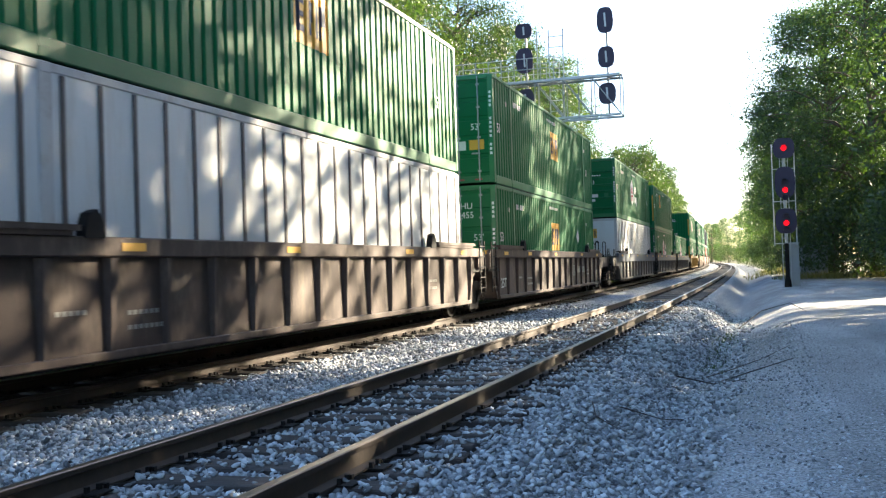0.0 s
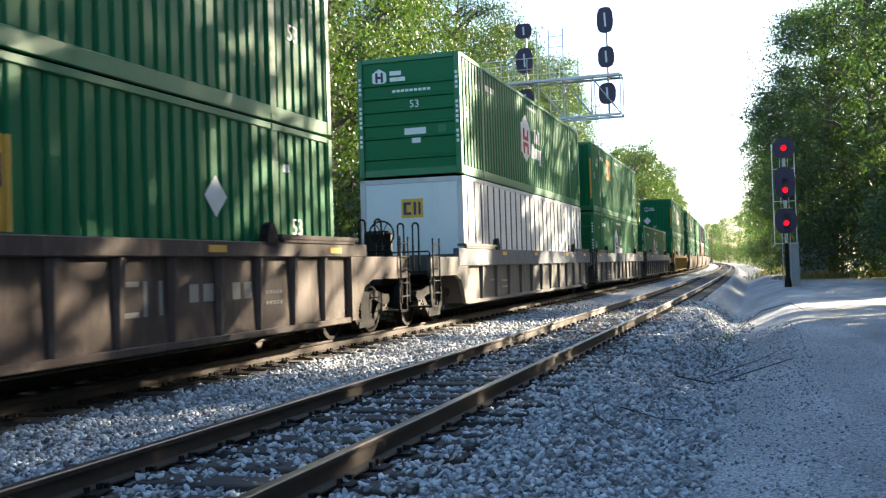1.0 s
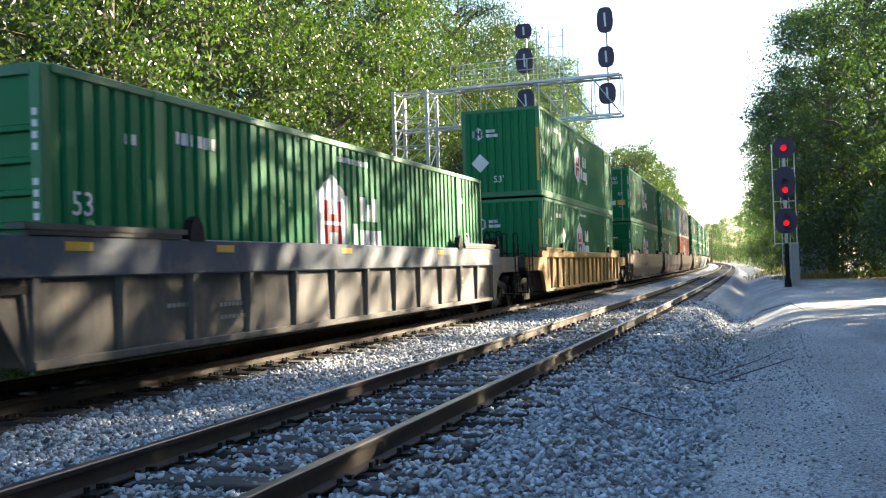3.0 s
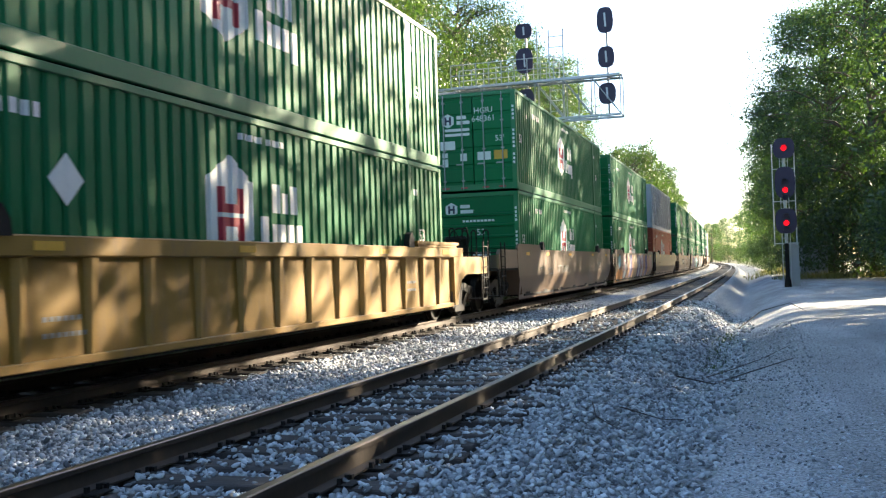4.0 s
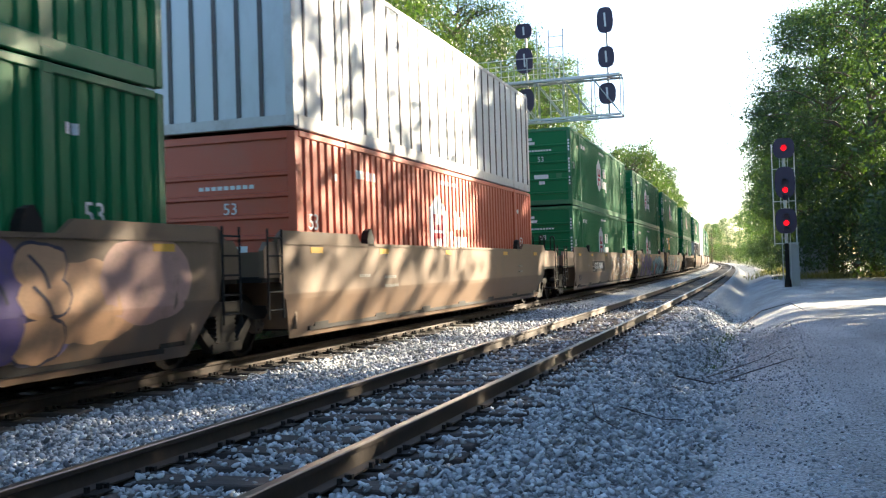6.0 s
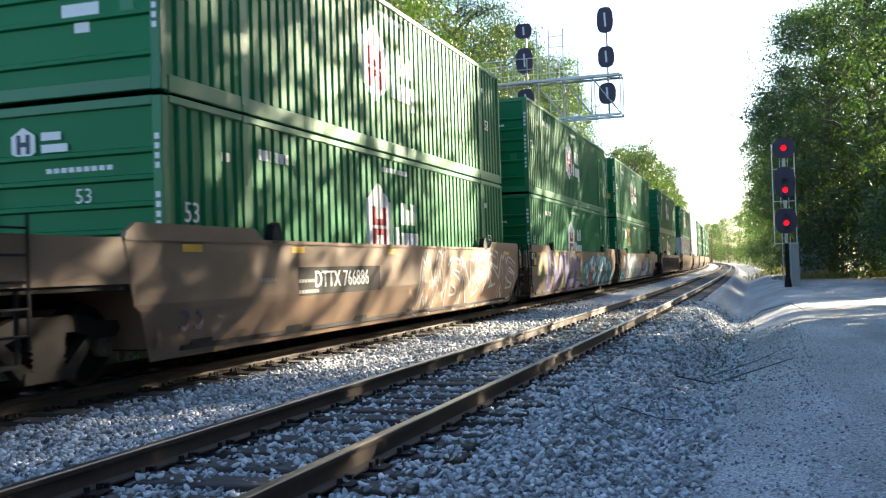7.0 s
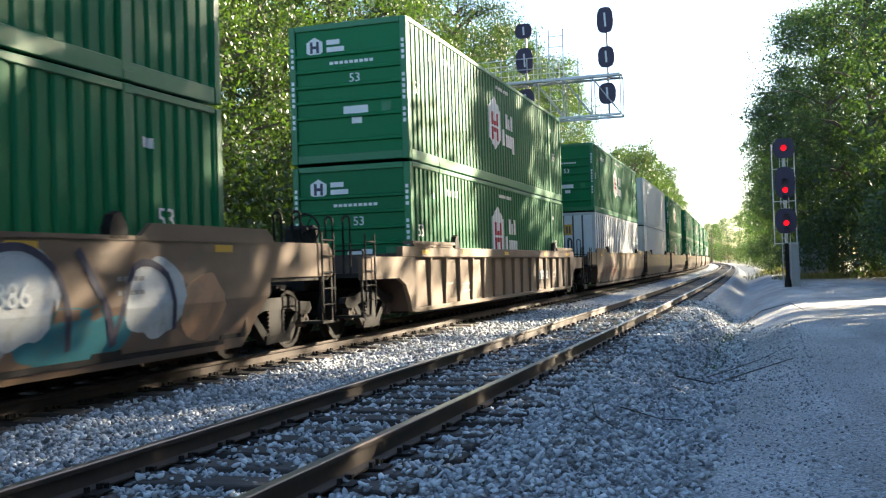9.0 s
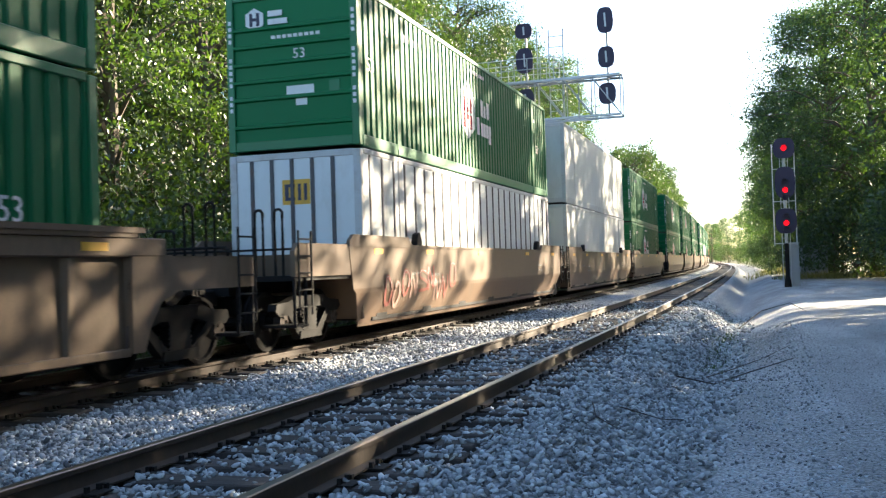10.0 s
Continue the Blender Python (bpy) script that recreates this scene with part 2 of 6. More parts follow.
def ground_z(x, y):
    """Height of the ground; u is measured across the line."""
    u = x - bend(max(y, -40))
    bed = -0.24                                            # top of the ballast
    ditch = -0.42 - 0.42 * smooth(7, 20, y)
    road = -0.36 + 0.05 * noise.noise((x * 0.3, y * 0.15, 0))
    z = bed
    if u > -1.9:
        z = bed + (ditch - bed) * smooth(-1.9, -0.95, u)
        z = z + (road - z) * smooth(-1.0, 0.9, u)
    if u > 9:
        z = road + 0.5 * smooth(9, 30, u)
    if u < -10.1:
        z = bed - 0.9 * smooth(-10.1, -12.0, u) * 1.0 if u > -12 else bed - 0.9
        if u < -12:
            z += 0.8 * smooth(-13, -30, u) * 0 + 0.25 * noise.noise((x * 0.15, y * 0.15, 3))
    mid = abs(u - (NEAR_X + FAR_X) / 2)
    if mid < 0.9:
        z -= 0.07 * (1 - mid / 0.9)
    if u < 0.5 and y < 60:
        z += 0.025 * noise.noise((x * 2.2, y * 2.2, 7))
    return z


def axis_steps(parts):
    out = [parts[0][0]]
    for a, b, n in parts:
        out += [a + (b - a) * (i + 1) / n for i in range(n)]
    return out


def grid_mesh(name, us, ys, mat):
    v, f = [], []
    for y in ys:
        for u in us:
            x = u + bend(max(y, -40))
            v.append((x, y, ground_z(x, y)))
    n = len(us)
    for j in range(len(ys) - 1):
        for i in range(n - 1):
            a = j * n + i
            f.append((a, a + 1, a + n + 1, a + n))
    me = bpy.data.meshes.new(name)
    me.from_pydata(v, [], f)
    me.materials.append(mat)
    me.polygons.foreach_set("use_smooth", [True] * len(f))
    return me


def ground_material():
    """Ballast along the line, packed fine gravel on the road, leaf litter under the trees."""
    m = stone_material("gravel_ground", (0.43, 0.435, 0.44), None, island=False)
    N, L = m.node_tree.nodes, m.node_tree.links
    b = N["Principled BSDF"]
    stones = b.inputs["Base Color"].links[0].from_socket
    tc = N.new("ShaderNodeTexCoord")
    sep = N.new("ShaderNodeSeparateXYZ")
    L.new(tc.outputs["Object"], sep.inputs[0])
    sq = N.new("ShaderNodeMath")
    sq.operation = "MULTIPLY"
    L.new(sep.outputs[1], sq.inputs[0])
    L.new(sep.outputs[1], sq.inputs[1])
    u = N.new("ShaderNodeMath")
    u.operation = "MULTIPLY_ADD"
    u.inputs[1].default_value = 0.5 * BEND
    L.new(sq.outputs[0], u.inputs[0])
    L.new(sep.outputs[0], u.inputs[2])
    wob = N.new("ShaderNodeTexNoise")
    wob.inputs["Scale"].default_value, wob.inputs["Detail"].default_value = 0.9, 6
    L.new(tc.outputs["Object"], wob.inputs["Vector"])
    uu = N.new("ShaderNodeMath")
    uu.operation = "MULTIPLY_ADD"
    uu.inputs[1].default_value = 1.3
    L.new(wob.outputs[0], uu.inputs[0])
    L.new(u.outputs[0], uu.inputs[2])
    # road gravel
    fine, wide = N.new("ShaderNodeTexNoise"), N.new("ShaderNodeTexNoise")
    fine.inputs["Scale"].default_value, fine.inputs["Detail"].default_value = 38, 6
    wide.inputs["Scale"].default_value, wide.inputs["Detail"].default_value = 0.55, 7
    mp = N.new("ShaderNodeMapping")
    mp.inputs["Scale"].default_value = (1.6, 0.45, 1)
    L.new(tc.outputs["Object"], mp.inputs[0])
    L.new(tc.outputs["Object"], fine.inputs["Vector"])
    L.new(mp.outputs[0], wide.inputs["Vector"])
    r1, r2 = N.new("ShaderNodeValToRGB"), N.new("ShaderNodeValToRGB")
    r1.color_ramp.elements[0].color, r1.color_ramp.elements[1].color = (0.20, 0.20, 0.20, 1), (0.56, 0.57, 0.58, 1)
    r1.color_ramp.elements[0].position, r1.color_ramp.elements[1].position = 0.36, 0.64
    r2.color_ramp.elements[0].color, r2.color_ramp.elements[1].color = (0.72, 0.70, 0.68, 1), (1.15, 1.15, 1.15, 1)
    r2.color_ramp.elements[0].position, r2.color_ramp.elements[1].position = 0.35, 0.65
    L.new(fine.outputs[0], r1.inputs[0])
    L.new(wide.outputs[0], r2.inputs[0])
    road = N.new("ShaderNodeMix")
    road.data_type, road.blend_type = "RGBA", "MULTIPLY"
    road.inputs[0].default_value = 1
    L.new(r1.outputs[0], road.inputs[6])
    L.new(r2.outputs[0], road.inputs[7])
    # litter and grass
    lit = N.new("ShaderNodeValToRGB")
    lit.color_ramp.elements[0].color, lit.color_ramp.elements[1].color = (0.045, 0.045, 0.02, 1), (0.16, 0.13, 0.07, 1)
    L.new(fine.outputs[0], lit.inputs[0])

    def step(lo, hi):
        n = N.new("ShaderNodeMapRange")
        n.inputs[1].default_value, n.inputs[2].default_value = lo, hi
        L.new(uu.outputs[0], n.inputs[0])
        return n.outputs[0]

    def over(fac, a, c):
        n = N.new("ShaderNodeMix")
        n.data_type = "RGBA"
        L.new(fac, n.inputs[0])
        L.new(a, n.inputs[6])
        L.new(c, n.inputs[7])
        return n.outputs[2]
    far = N.new("ShaderNodeMapRange")
    far.inputs[1].default_value, far.inputs[2].default_value = 62, 72
    L.new(sep.outputs[1], far.inputs[0])
    c1 = over(step(-0.35, 0.35), stones, road.outputs[2])
    wild = N.new("ShaderNodeMath")
    wild.operation = "MULTIPLY"
    L.new(far.outputs[0], wild.inputs[0])
    L.new(step(1.5, 3.2), wild.inputs[1])
    edge = N.new("ShaderNodeMath")
    edge.operation = "MAXIMUM"
    L.new(wild.outputs[0], edge.inputs[0])
    L.new(step(6.5, 8.0), edge.inputs[1])
    c2 = over(edge.outputs[0], c1, lit.outputs[0])
    c3 = over(step(-11.6, -10.6), lit.outputs[0], c2)
    # train's shade painted between the rails of the busy track, mixed with rusty grime
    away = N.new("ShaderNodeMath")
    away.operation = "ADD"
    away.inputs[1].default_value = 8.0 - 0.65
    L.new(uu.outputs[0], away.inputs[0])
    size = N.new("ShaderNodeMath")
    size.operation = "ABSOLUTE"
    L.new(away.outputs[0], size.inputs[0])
    train_shade = N.new("ShaderNodeMapRange")
    train_shade.inputs[1].default_value, train_shade.inputs[2].default_value = 1.7, 1.15
    train_shade.inputs[4].default_value = 0.85
    L.new(size.outputs[0], train_shade.inputs[0])
    shade_grime = N.new("ShaderNodeRGB")
    shade_grime.outputs[0].default_value = (0.05, 0.037, 0.028, 1)
    c4 = over(train_shade.outputs[0], c3, shade_grime.outputs[0])
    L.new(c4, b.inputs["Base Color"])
    return m


US = axis_steps([(-420, -60, 8), (-60, -12.2, 24), (-12.2, -9.8, 12), (-9.8, 1.2, 66), (1.2, 9, 26), (9, 60, 16), (60, 420, 8)])
YS = axis_steps([(-80, 0, 16), (0, 34, 150), (34, 120, 86), (120, 450, 66), (450, 1400, 12)])
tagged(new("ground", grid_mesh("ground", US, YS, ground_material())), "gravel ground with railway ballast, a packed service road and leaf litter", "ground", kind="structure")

RAIL = [(-0.07, -0.172), (0.07, -0.172), (0.07, -0.160), (0.015, -0.140), (0.010, -0.050), (0.036, -0.038), (0.037, -0.008), (0.030, 0.0), (-0.030, 0.0), (-0.037, -0.008), (-0.036, -0.038), (-0.010, -0.050), (-0.015, -0.140), (-0.07, -0.160)]


def rail_mesh(x, y0, y1, step):
    v, f, mats = [], [], []
    ys = [y0 + step * i for i in range(int((y1 - y0) / step) + 1)]
    n = len(RAIL)
    for y in ys:
        v += [(x + bend(y) + px, y, pz) for px, pz in RAIL]
    for j in range(len(ys) - 1):
        for i in range(n):
            a, b2 = j * n + i, j * n + (i + 1) % n
            f.append((a, b2, b2 + n, a + n))
            mats.append(1 if i in (6, 7, 8) else 0)
    me = bpy.data.meshes.new("rail")
    me.from_pydata(v, [], f)
    me.materials.append(M["rail_side"])
    me.materials.append(M["rail_top"])
    me.polygons.foreach_set("material_index", mats)
    return me


def sleeper_bm():
    bm = boxes((-1.3, 1.3, -0.115, 0.115, -0.17, 0), bevel=0.012)
    for v in bm.verts:
        v.co += Vector((0, 1, 1)) * 0.008 * noise.noise(v.co * 5)
    return bm


rng = random.Random(4)
SLEEPER = mesh_of("sleeper", sleeper_bm(), M["wood"])
for track, centre, count in (("track_1", NEAR_X, 260), ("track_2", FAR_X, 150)):
    tr = tagged(new(track), "ballasted railway track with rusty rails on dark wooden sleepers", "railway track", kind="structure")
    for s in (-0.753, 0.753):
        part("rail", rail_mesh(centre + s, -12, 620, 2.0), None, tr, "rusty steel rail with a polished head")
    ys = [0.5 + 0.53 * i for i in range(900)]
    rest, pins = bmesh.new(), bmesh.new()
    for i, y in enumerate(ys):
        x = centre + bend(y)
        dy = rng.uniform(-0.03, 0.03)
        if i < count:
            part("sleeper", SLEEPER, None, tr, "", Matrix.Translation((x + rng.uniform(-0.05, 0.05), y + dy, -0.178 + rng.uniform(-0.012, 0.004))) @ Euler((0, rng.uniform(-0.006, 0.006), rng.uniform(-0.02, 0.02))).to_matrix().to_4x4())
        else:
            quadbox(rest, x - 1.3, x + 1.3, y - 0.11, y + 0.11, -0.3, -0.185)
        if i < 150:
            for s in (-0.753, 0.753):
                quadbox(pins, x + s - 0.18, x + s + 0.18, y + dy - 0.09, y + dy + 0.09, -0.178, -0.166)
                for k in (-1, 1):
                    for e in (-0.06, 0.06):
                        quadbox(pins, x + s + k * 0.083 - 0.014, x + s + k * 0.083 + 0.014, y + dy + e - 0.014, y + dy + e + 0.014, -0.17, -0.128)
                    quadbox(pins, x + s + k * 0.05 - 0.035, x + s + k * 0.05 + 0.035, y + dy + 0.125, y + dy + 0.16, -0.20, -0.145)
    tagged(part("sleeper_run", rest, M["wood"], tr), "far wooden sleepers", kind="stuff")
    tagged(part("rail_fastening", pins, M["iron"], tr), "rusty tie plates, spikes and rail anchors", kind="stuff")


def stones(name, rows, mat, label):
    """Crushed stones as one mesh of many small, uneven lumps. rows: (x, y, size)."""
    g = (1 + 5 ** 0.5) / 2
    base = np.array([(-1, g, 0), (1, g, 0), (-1, -g, 0), (1, -g, 0), (0, -1, g), (0, 1, g), (0, -1, -g), (0, 1, -g), (g, 0, -1), (g, 0, 1), (-g, 0, -1), (-g, 0, 1)]) / 1.9
    tri = np.array([(0, 11, 5), (0, 5, 1), (0, 1, 7), (0, 7, 10), (0, 10, 11), (1, 5, 9), (5, 11, 4), (11, 10, 2), (10, 7, 6), (7, 1, 8), (3, 9, 4), (3, 4, 2), (3, 2, 6), (3, 6, 8), (3, 8, 9), (4, 9, 5), (2, 4, 11), (6, 2, 10), (8, 6, 7), (9, 8, 1)])
    r = np.random.default_rng(5)
    n = len(rows)
    p = np.array(rows)
    v = base[None] * (1 + r.uniform(-0.32, 0.32, (n, 12, 1)))
    v = v * r.uniform(0.65, 1.25, (n, 1, 3)) * np.array((1, 1, 0.75))
    a, t = r.uniform(0, 6.28, n), r.uniform(-0.7, 0.7, n)
    x = v[..., 0] * np.cos(a)[:, None] - v[..., 1] * np.sin(a)[:, None]
    y = v[..., 0] * np.sin(a)[:, None] + v[..., 1] * np.cos(a)[:, None]
    z = v[..., 2] * np.cos(t)[:, None] + x * np.sin(t)[:, None]
    s = p[:, 3][:, None] * 0.5
    co = np.stack([x * s + p[:, 0][:, None], y * s + p[:, 1][:, None], z * s + p[:, 2][:, None]], -1).reshape(-1, 3)
    f = (tri[None] + (np.arange(n) * 12)[:, None, None]).reshape(-1, 3)
    me = bpy.data.meshes.new(name)
    me.vertices.add(len(co))
    me.vertices.foreach_set("co", co.ravel())
    me.loops.add(f.size)
    me.loops.foreach_set("vertex_index", f.ravel())
    me.polygons.add(len(f))
    me.polygons.foreach_set("loop_start", np.arange(len(f)) * 3)
    me.polygons.foreach_set("loop_total", np.full(len(f), 3))
    me.update()
    me.materials.append(mat)
    return tagged(new(name, me), label, "ballast", kind="stuff")


def scatter():
    r = random.Random(9)
    rows = []
    for y0, y1, per, size in ((4.2, 9, 520, 0.050), (9, 14, 400, 0.056), (14, 21, 230, 0.066), (21, 34, 110, 0.082)):
        for _ in range(int((y1 - y0) * 6.9 * per)):
            u, y = r.uniform(-6.95, -0.4), r.uniform(y0, y1)
            if u > -0.9 and r.random() > (-0.3 - u) / 0.7:
                continue
            d = min(abs(u - NEAR_X - 0.753), abs(u - NEAR_X + 0.753))
            if d < 0.09:
                continue
            on = abs(u - NEAR_X) < 1.3 and abs((y - 0.5 + 0.265) % 0.53 - 0.265) < 0.13
            if on and r.random() < (0.72 if abs(u - NEAR_X) < 1.0 else 0.45):
                continue
            s = size * r.uniform(0.6, 1.35)
            x = u + bend(y)
            z = ground_z(x, y) + (0.062 if on else r.uniform(-0.012, 0.042))
            rows.append((x, y, z, s))
    for _ in range(14000):
        u, y = -0.5 + abs(r.gauss(0, 2.4)), 4 + 22 * r.random() ** 1.6
        rows.append((u + bend(y), y, ground_z(u, y) + 0.002, r.uniform(0.008, 0.026) if u > 0.6 else r.uniform(0.014, 0.04)))
    return rows


stones("ballast", scatter(), M["stone"], "loose grey crushed-stone ballast between and beside the tracks")


def twig(points, r, name="fallen_branch", label="thin dead branch lying on the gravel"):
    bm = bmesh.new()
    for i in range(len(points) - 1):
        tube(bm, points[i], points[i + 1], 0.55 * r * (1 - 0.2 * i), 5, 0.55 * r * (1 - 0.2 * (i + 1)))
    return tagged(new(name, mesh_of(name, bm, M["twig"])), label, "branch", group="fallen branches")


def lie(x, y, up=0.02):
    return (x, y, ground_z(x, y) + up)


twig([lie(-1.1, 16.2), lie(-0.7, 17.4, 0.06), lie(-0.2, 18.3, 0.03), lie(0.3, 19.2)], 0.022)
twig([lie(-0.9, 15.3), lie(-0.3, 16.0, 0.05), lie(0.3, 16.6)], 0.02)
twig([lie(-1.4, 14.6), lie(-0.8, 14.9, 0.04), lie(-0.4, 15.4)], 0.02)
twig([lie(-0.9, 29.0, 0.05), lie(-0.3, 30.2, 0.30), lie(0.5, 30.6, 0.25), lie(0.9, 29.6, 0.03)], 0.03)
twig([lie(-1.75, 9.9, 0.05), lie(-1.6, 9.2, 0.06), lie(-1.3, 8.9, 0.04)], 0.012)
twig([lie(-1.5, 10.1, 0.05), lie(-1.1, 10.2, 0.06), lie(-0.85, 10.4, 0.04)], 0.012)


def tufts(name, spots, n, height, label, mat):
    """Grass blades as one mesh of thin bent strips."""
    r = random.Random(11)
    v, f = [], []
    for (x, y, spread) in spots:
        for _ in range(n):
            px, py = x + r.gauss(0, spread), y + r.gauss(0, spread * 1.6)
            z, h, a = ground_z(px, py), height * r.uniform(0.4, 1.2), r.uniform(0, 6.28)
            dx, dy, w = math.cos(a), math.sin(a), 0.008 + height * 0.03
            k = len(v)
            v += [(px - dy * w, py + dx * w, z - 0.02), (px + dy * w, py - dx * w, z - 0.02), (px + dx * h * 0.25 + dy * w * 0.7, py + dy * h * 0.25 - dx * w * 0.7, z + h * 0.65), (px + dx * h * 0.25 - dy * w * 0.7, py + dy * h * 0.25 + dx * w * 0.7, z + h * 0.65), (px + dx * h * 0.6, py + dy * h * 0.6, z + h)]
            f += [(k, k + 1, k + 2, k + 3), (k + 3, k + 2, k + 4)]
    me = bpy.data.meshes.new(name)
    me.from_pydata(v, [], f)
    me.materials.append(mat)
    return tagged(new(name, me), label, "grass", kind="stuff")


tufts("ditch_grass", [(-1.15 + 0.1 * math.sin(k), 17.5 + 1.1 * k, 0.12) for k in range(9)], 45, 0.09, "low green weeds in the ditch beside the ballast", M["leaf_l"])
tufts("verge_grass", [(1.5 + 0.75 * k, 73 + 1.3 * (k % 3), 0.7) for k in range(12)] + [(0.2 + 0.3 * k, 95 + 4 * k, 1.2) for k in range(8)], 160, 0.45, "dry yellowish grass along the edge of the service road", M["grass"])

# ---- containers ----
LONG, WIDE, TALL = 15.68, 1.295, 2.90
PITCH = 0.27
MID_POSTS = (1.97, 13.7)


def profile(y):
    """How far the corrugated side stands proud at y, and the breakpoints of one corrugation: flat 0.15, slope 0.03, groove 0.06, slope 0.03."""
    k = (y - 0.12) % PITCH
    for a, b, p, q in ((0, 0.15, 0, 0), (0.15, 0.18, 0, -0.034), (0.18, 0.24, -0.034, -0.034), (0.24, PITCH, -0.034, 0)):
        if k <= b:
            return p + (q - p) * (k - a) / (b - a)
    return 0.0


def breaks(y0, y1):
    out = {y0, y1}
    n = int((y0 - 0.12) / PITCH) - 1
    while 0.12 + n * PITCH < y1:
        for d in (0, 0.15, 0.18, 0.24):
            y = 0.12 + n * PITCH + d
            if y0 < y < y1:
                out.add(y)
        n += 1
    return sorted(out)


def side_strip(bm, side, y0, y1, low, high, out=0.0, flat=False):
    """A sheet that follows the corrugation; low and high give its edges as heights over y."""
    ys = breaks(y0, y1)
    x = [side * (WIDE - 0.022 + (0 if flat else profile(y)) + out) for y in ys]
    lo, hi = [bm.verts.new((x[i], y, low(y))) for i, y in enumerate(ys)], [bm.verts.new((x[i], y, high(y))) for i, y in enumerate(ys)]
    for i in range(len(ys) - 1):
        bm.faces.new((lo[i], lo[i + 1], hi[i + 1], hi[i]) if side > 0 else (lo[i + 1], lo[i], hi[i], hi[i + 1]))


def corrugated(side):
    bm = bmesh.new()
    side_strip(bm, side, 0.1, LONG - 0.1, lambda y: 0.2, lambda y: TALL - 0.07)
    return bm


def plain_side(side):
    return boxes((side * (WIDE - 0.03), side * (WIDE - 0.012), 0.1, LONG - 0.1, 0.2, TALL - 0.1))


def ribbed_end():
    """Bulkhead: a recessed sheet with horizontal pressed ribs."""
    bm = bmesh.new()
    zs = [0.2]
    for z in (0.42, 0.92, 1.24, 1.56, 1.88, 2.2):
        zs += [z, z + 0.02, z + 0.07, z + 0.09]
    zs.append(TALL - 0.12)
    dep = [0.05] + [0.05, 0.0, 0.0, 0.05] * 6 + [0.05]
    lo = [bm.verts.new((-WIDE + 0.12, d, z)) for d, z in zip(dep, zs)]
    hi = [bm.verts.new((WIDE - 0.12, d, z)) for d, z in zip(dep, zs)]
    for i in range(len(zs) - 1):
        bm.faces.new((lo[i], hi[i], hi[i + 1], lo[i + 1]))
    return bm


def upright_end():
    """End sheet with vertical corrugations."""
    bm = bmesh.new()
    xs, d = [], []
    k = -WIDE + 0.12
    while k < WIDE - 0.14:
        for a, q in ((0, 0.02), (0.15, 0.02), (0.18, 0.06), (0.24, 0.06)):
            if k + a < WIDE - 0.12:
                xs.append(k + a)
                d.append(q)
        k += PITCH
    xs.append(WIDE - 0.12)
    d.append(0.02)
    lo, hi = [bm.verts.new((x, q, 0.2)) for x, q in zip(xs, d)], [bm.verts.new((x, q, TALL - 0.12)) for x, q in zip(xs, d)]
    for i in range(len(xs) - 1):
        bm.faces.new((lo[i], lo[i + 1], hi[i + 1], hi[i]))
    return bm


def door_leaf():
    """One door leaf, 1.14 m wide, pressed into horizontal panels."""
    bm = bmesh.new()
    zs, dep = [0.2], [0.05]
    for z in (0.28, 0.78, 1.28, 1.78, 2.28):
        zs += [z, z + 0.025, z + 0.38, z + 0.405]
        dep += [0.05, 0.026, 0.026, 0.05]
    zs.append(TALL - 0.12)
    dep.append(0.05)
    outline = list(zip(dep, zs)) + [(0.09, TALL - 0.12), (0.09, 0.2)]
    prism(bm, outline, "x", -0.57, 0.57)
    return bm


def hexagon(cx, cz, w, h, y, d=0.004):
    bm = bmesh.new()
    prism(bm, [(cx - w / 2, cz - h / 4), (cx, cz - h / 2), (cx + w / 2, cz - h / 4), (cx + w / 2, cz + h / 4), (cx, cz + h / 2), (cx - w / 2, cz + h / 4)], "y", y - d, y)
    return bm


def bars_bm(rows, y, d=0.004):
    return boxes(*[(a, b, y - d, y, c, e) for a, b, c, e in rows])


def house_logo(side_y):
    """White tall hexagon with red bars, painted over the corrugations."""
    y0, y1 = side_y, side_y + 1.18
    c = (y0 + y1) / 2
    w = bmesh.new()
    side_strip(w, 1, y0, y1, lambda y: 0.90 + 0.30 * abs(y - c) / 0.59, lambda y: 2.33 - 0.34 * abs(y - c) / 0.59, 0.003)
    return w


def badge_bar(k, y0=6.24):
    """One of the six red bars on the house badge."""
    zz = (1.15, 1.55)[k // 3]
    r = bmesh.new()
    if k % 3 < 2:
        a, b = ((0.26, 0.44), (0.74, 0.92))[k % 3]
        side_strip(r, 1, y0 + a, y0 + b, lambda y: zz, lambda y: zz + 0.34, 0.006)
    else:
        side_strip(r, 1, y0 + 0.44, y0 + 0.74, lambda y: zz + (0 if k > 2 else 0.22), lambda y: zz + (0.12 if k > 2 else 0.34), 0.006)
    return r


WORDING = ((0.32, 0.56, 1.60, 2.02), (0.62, 0.82, 1.60, 1.90), (0.88, 1.10, 1.60, 2.02), (0.0, 0.26, 1.10, 1.54), (0.31, 0.47, 1.10, 1.44), (0.52, 0.76, 1.10, 1.44), (0.81, 1.03, 1.10, 1.44), (1.08, 1.32, 0.96, 1.44))


def wording_bar(k, y0=7.66):
    a, b, lo, hi = WORDING[k]
    w = bmesh.new()
    side_strip(w, 1, y0 + a, y0 + b, lambda y: lo, lambda y: hi, 0.003)
    return w


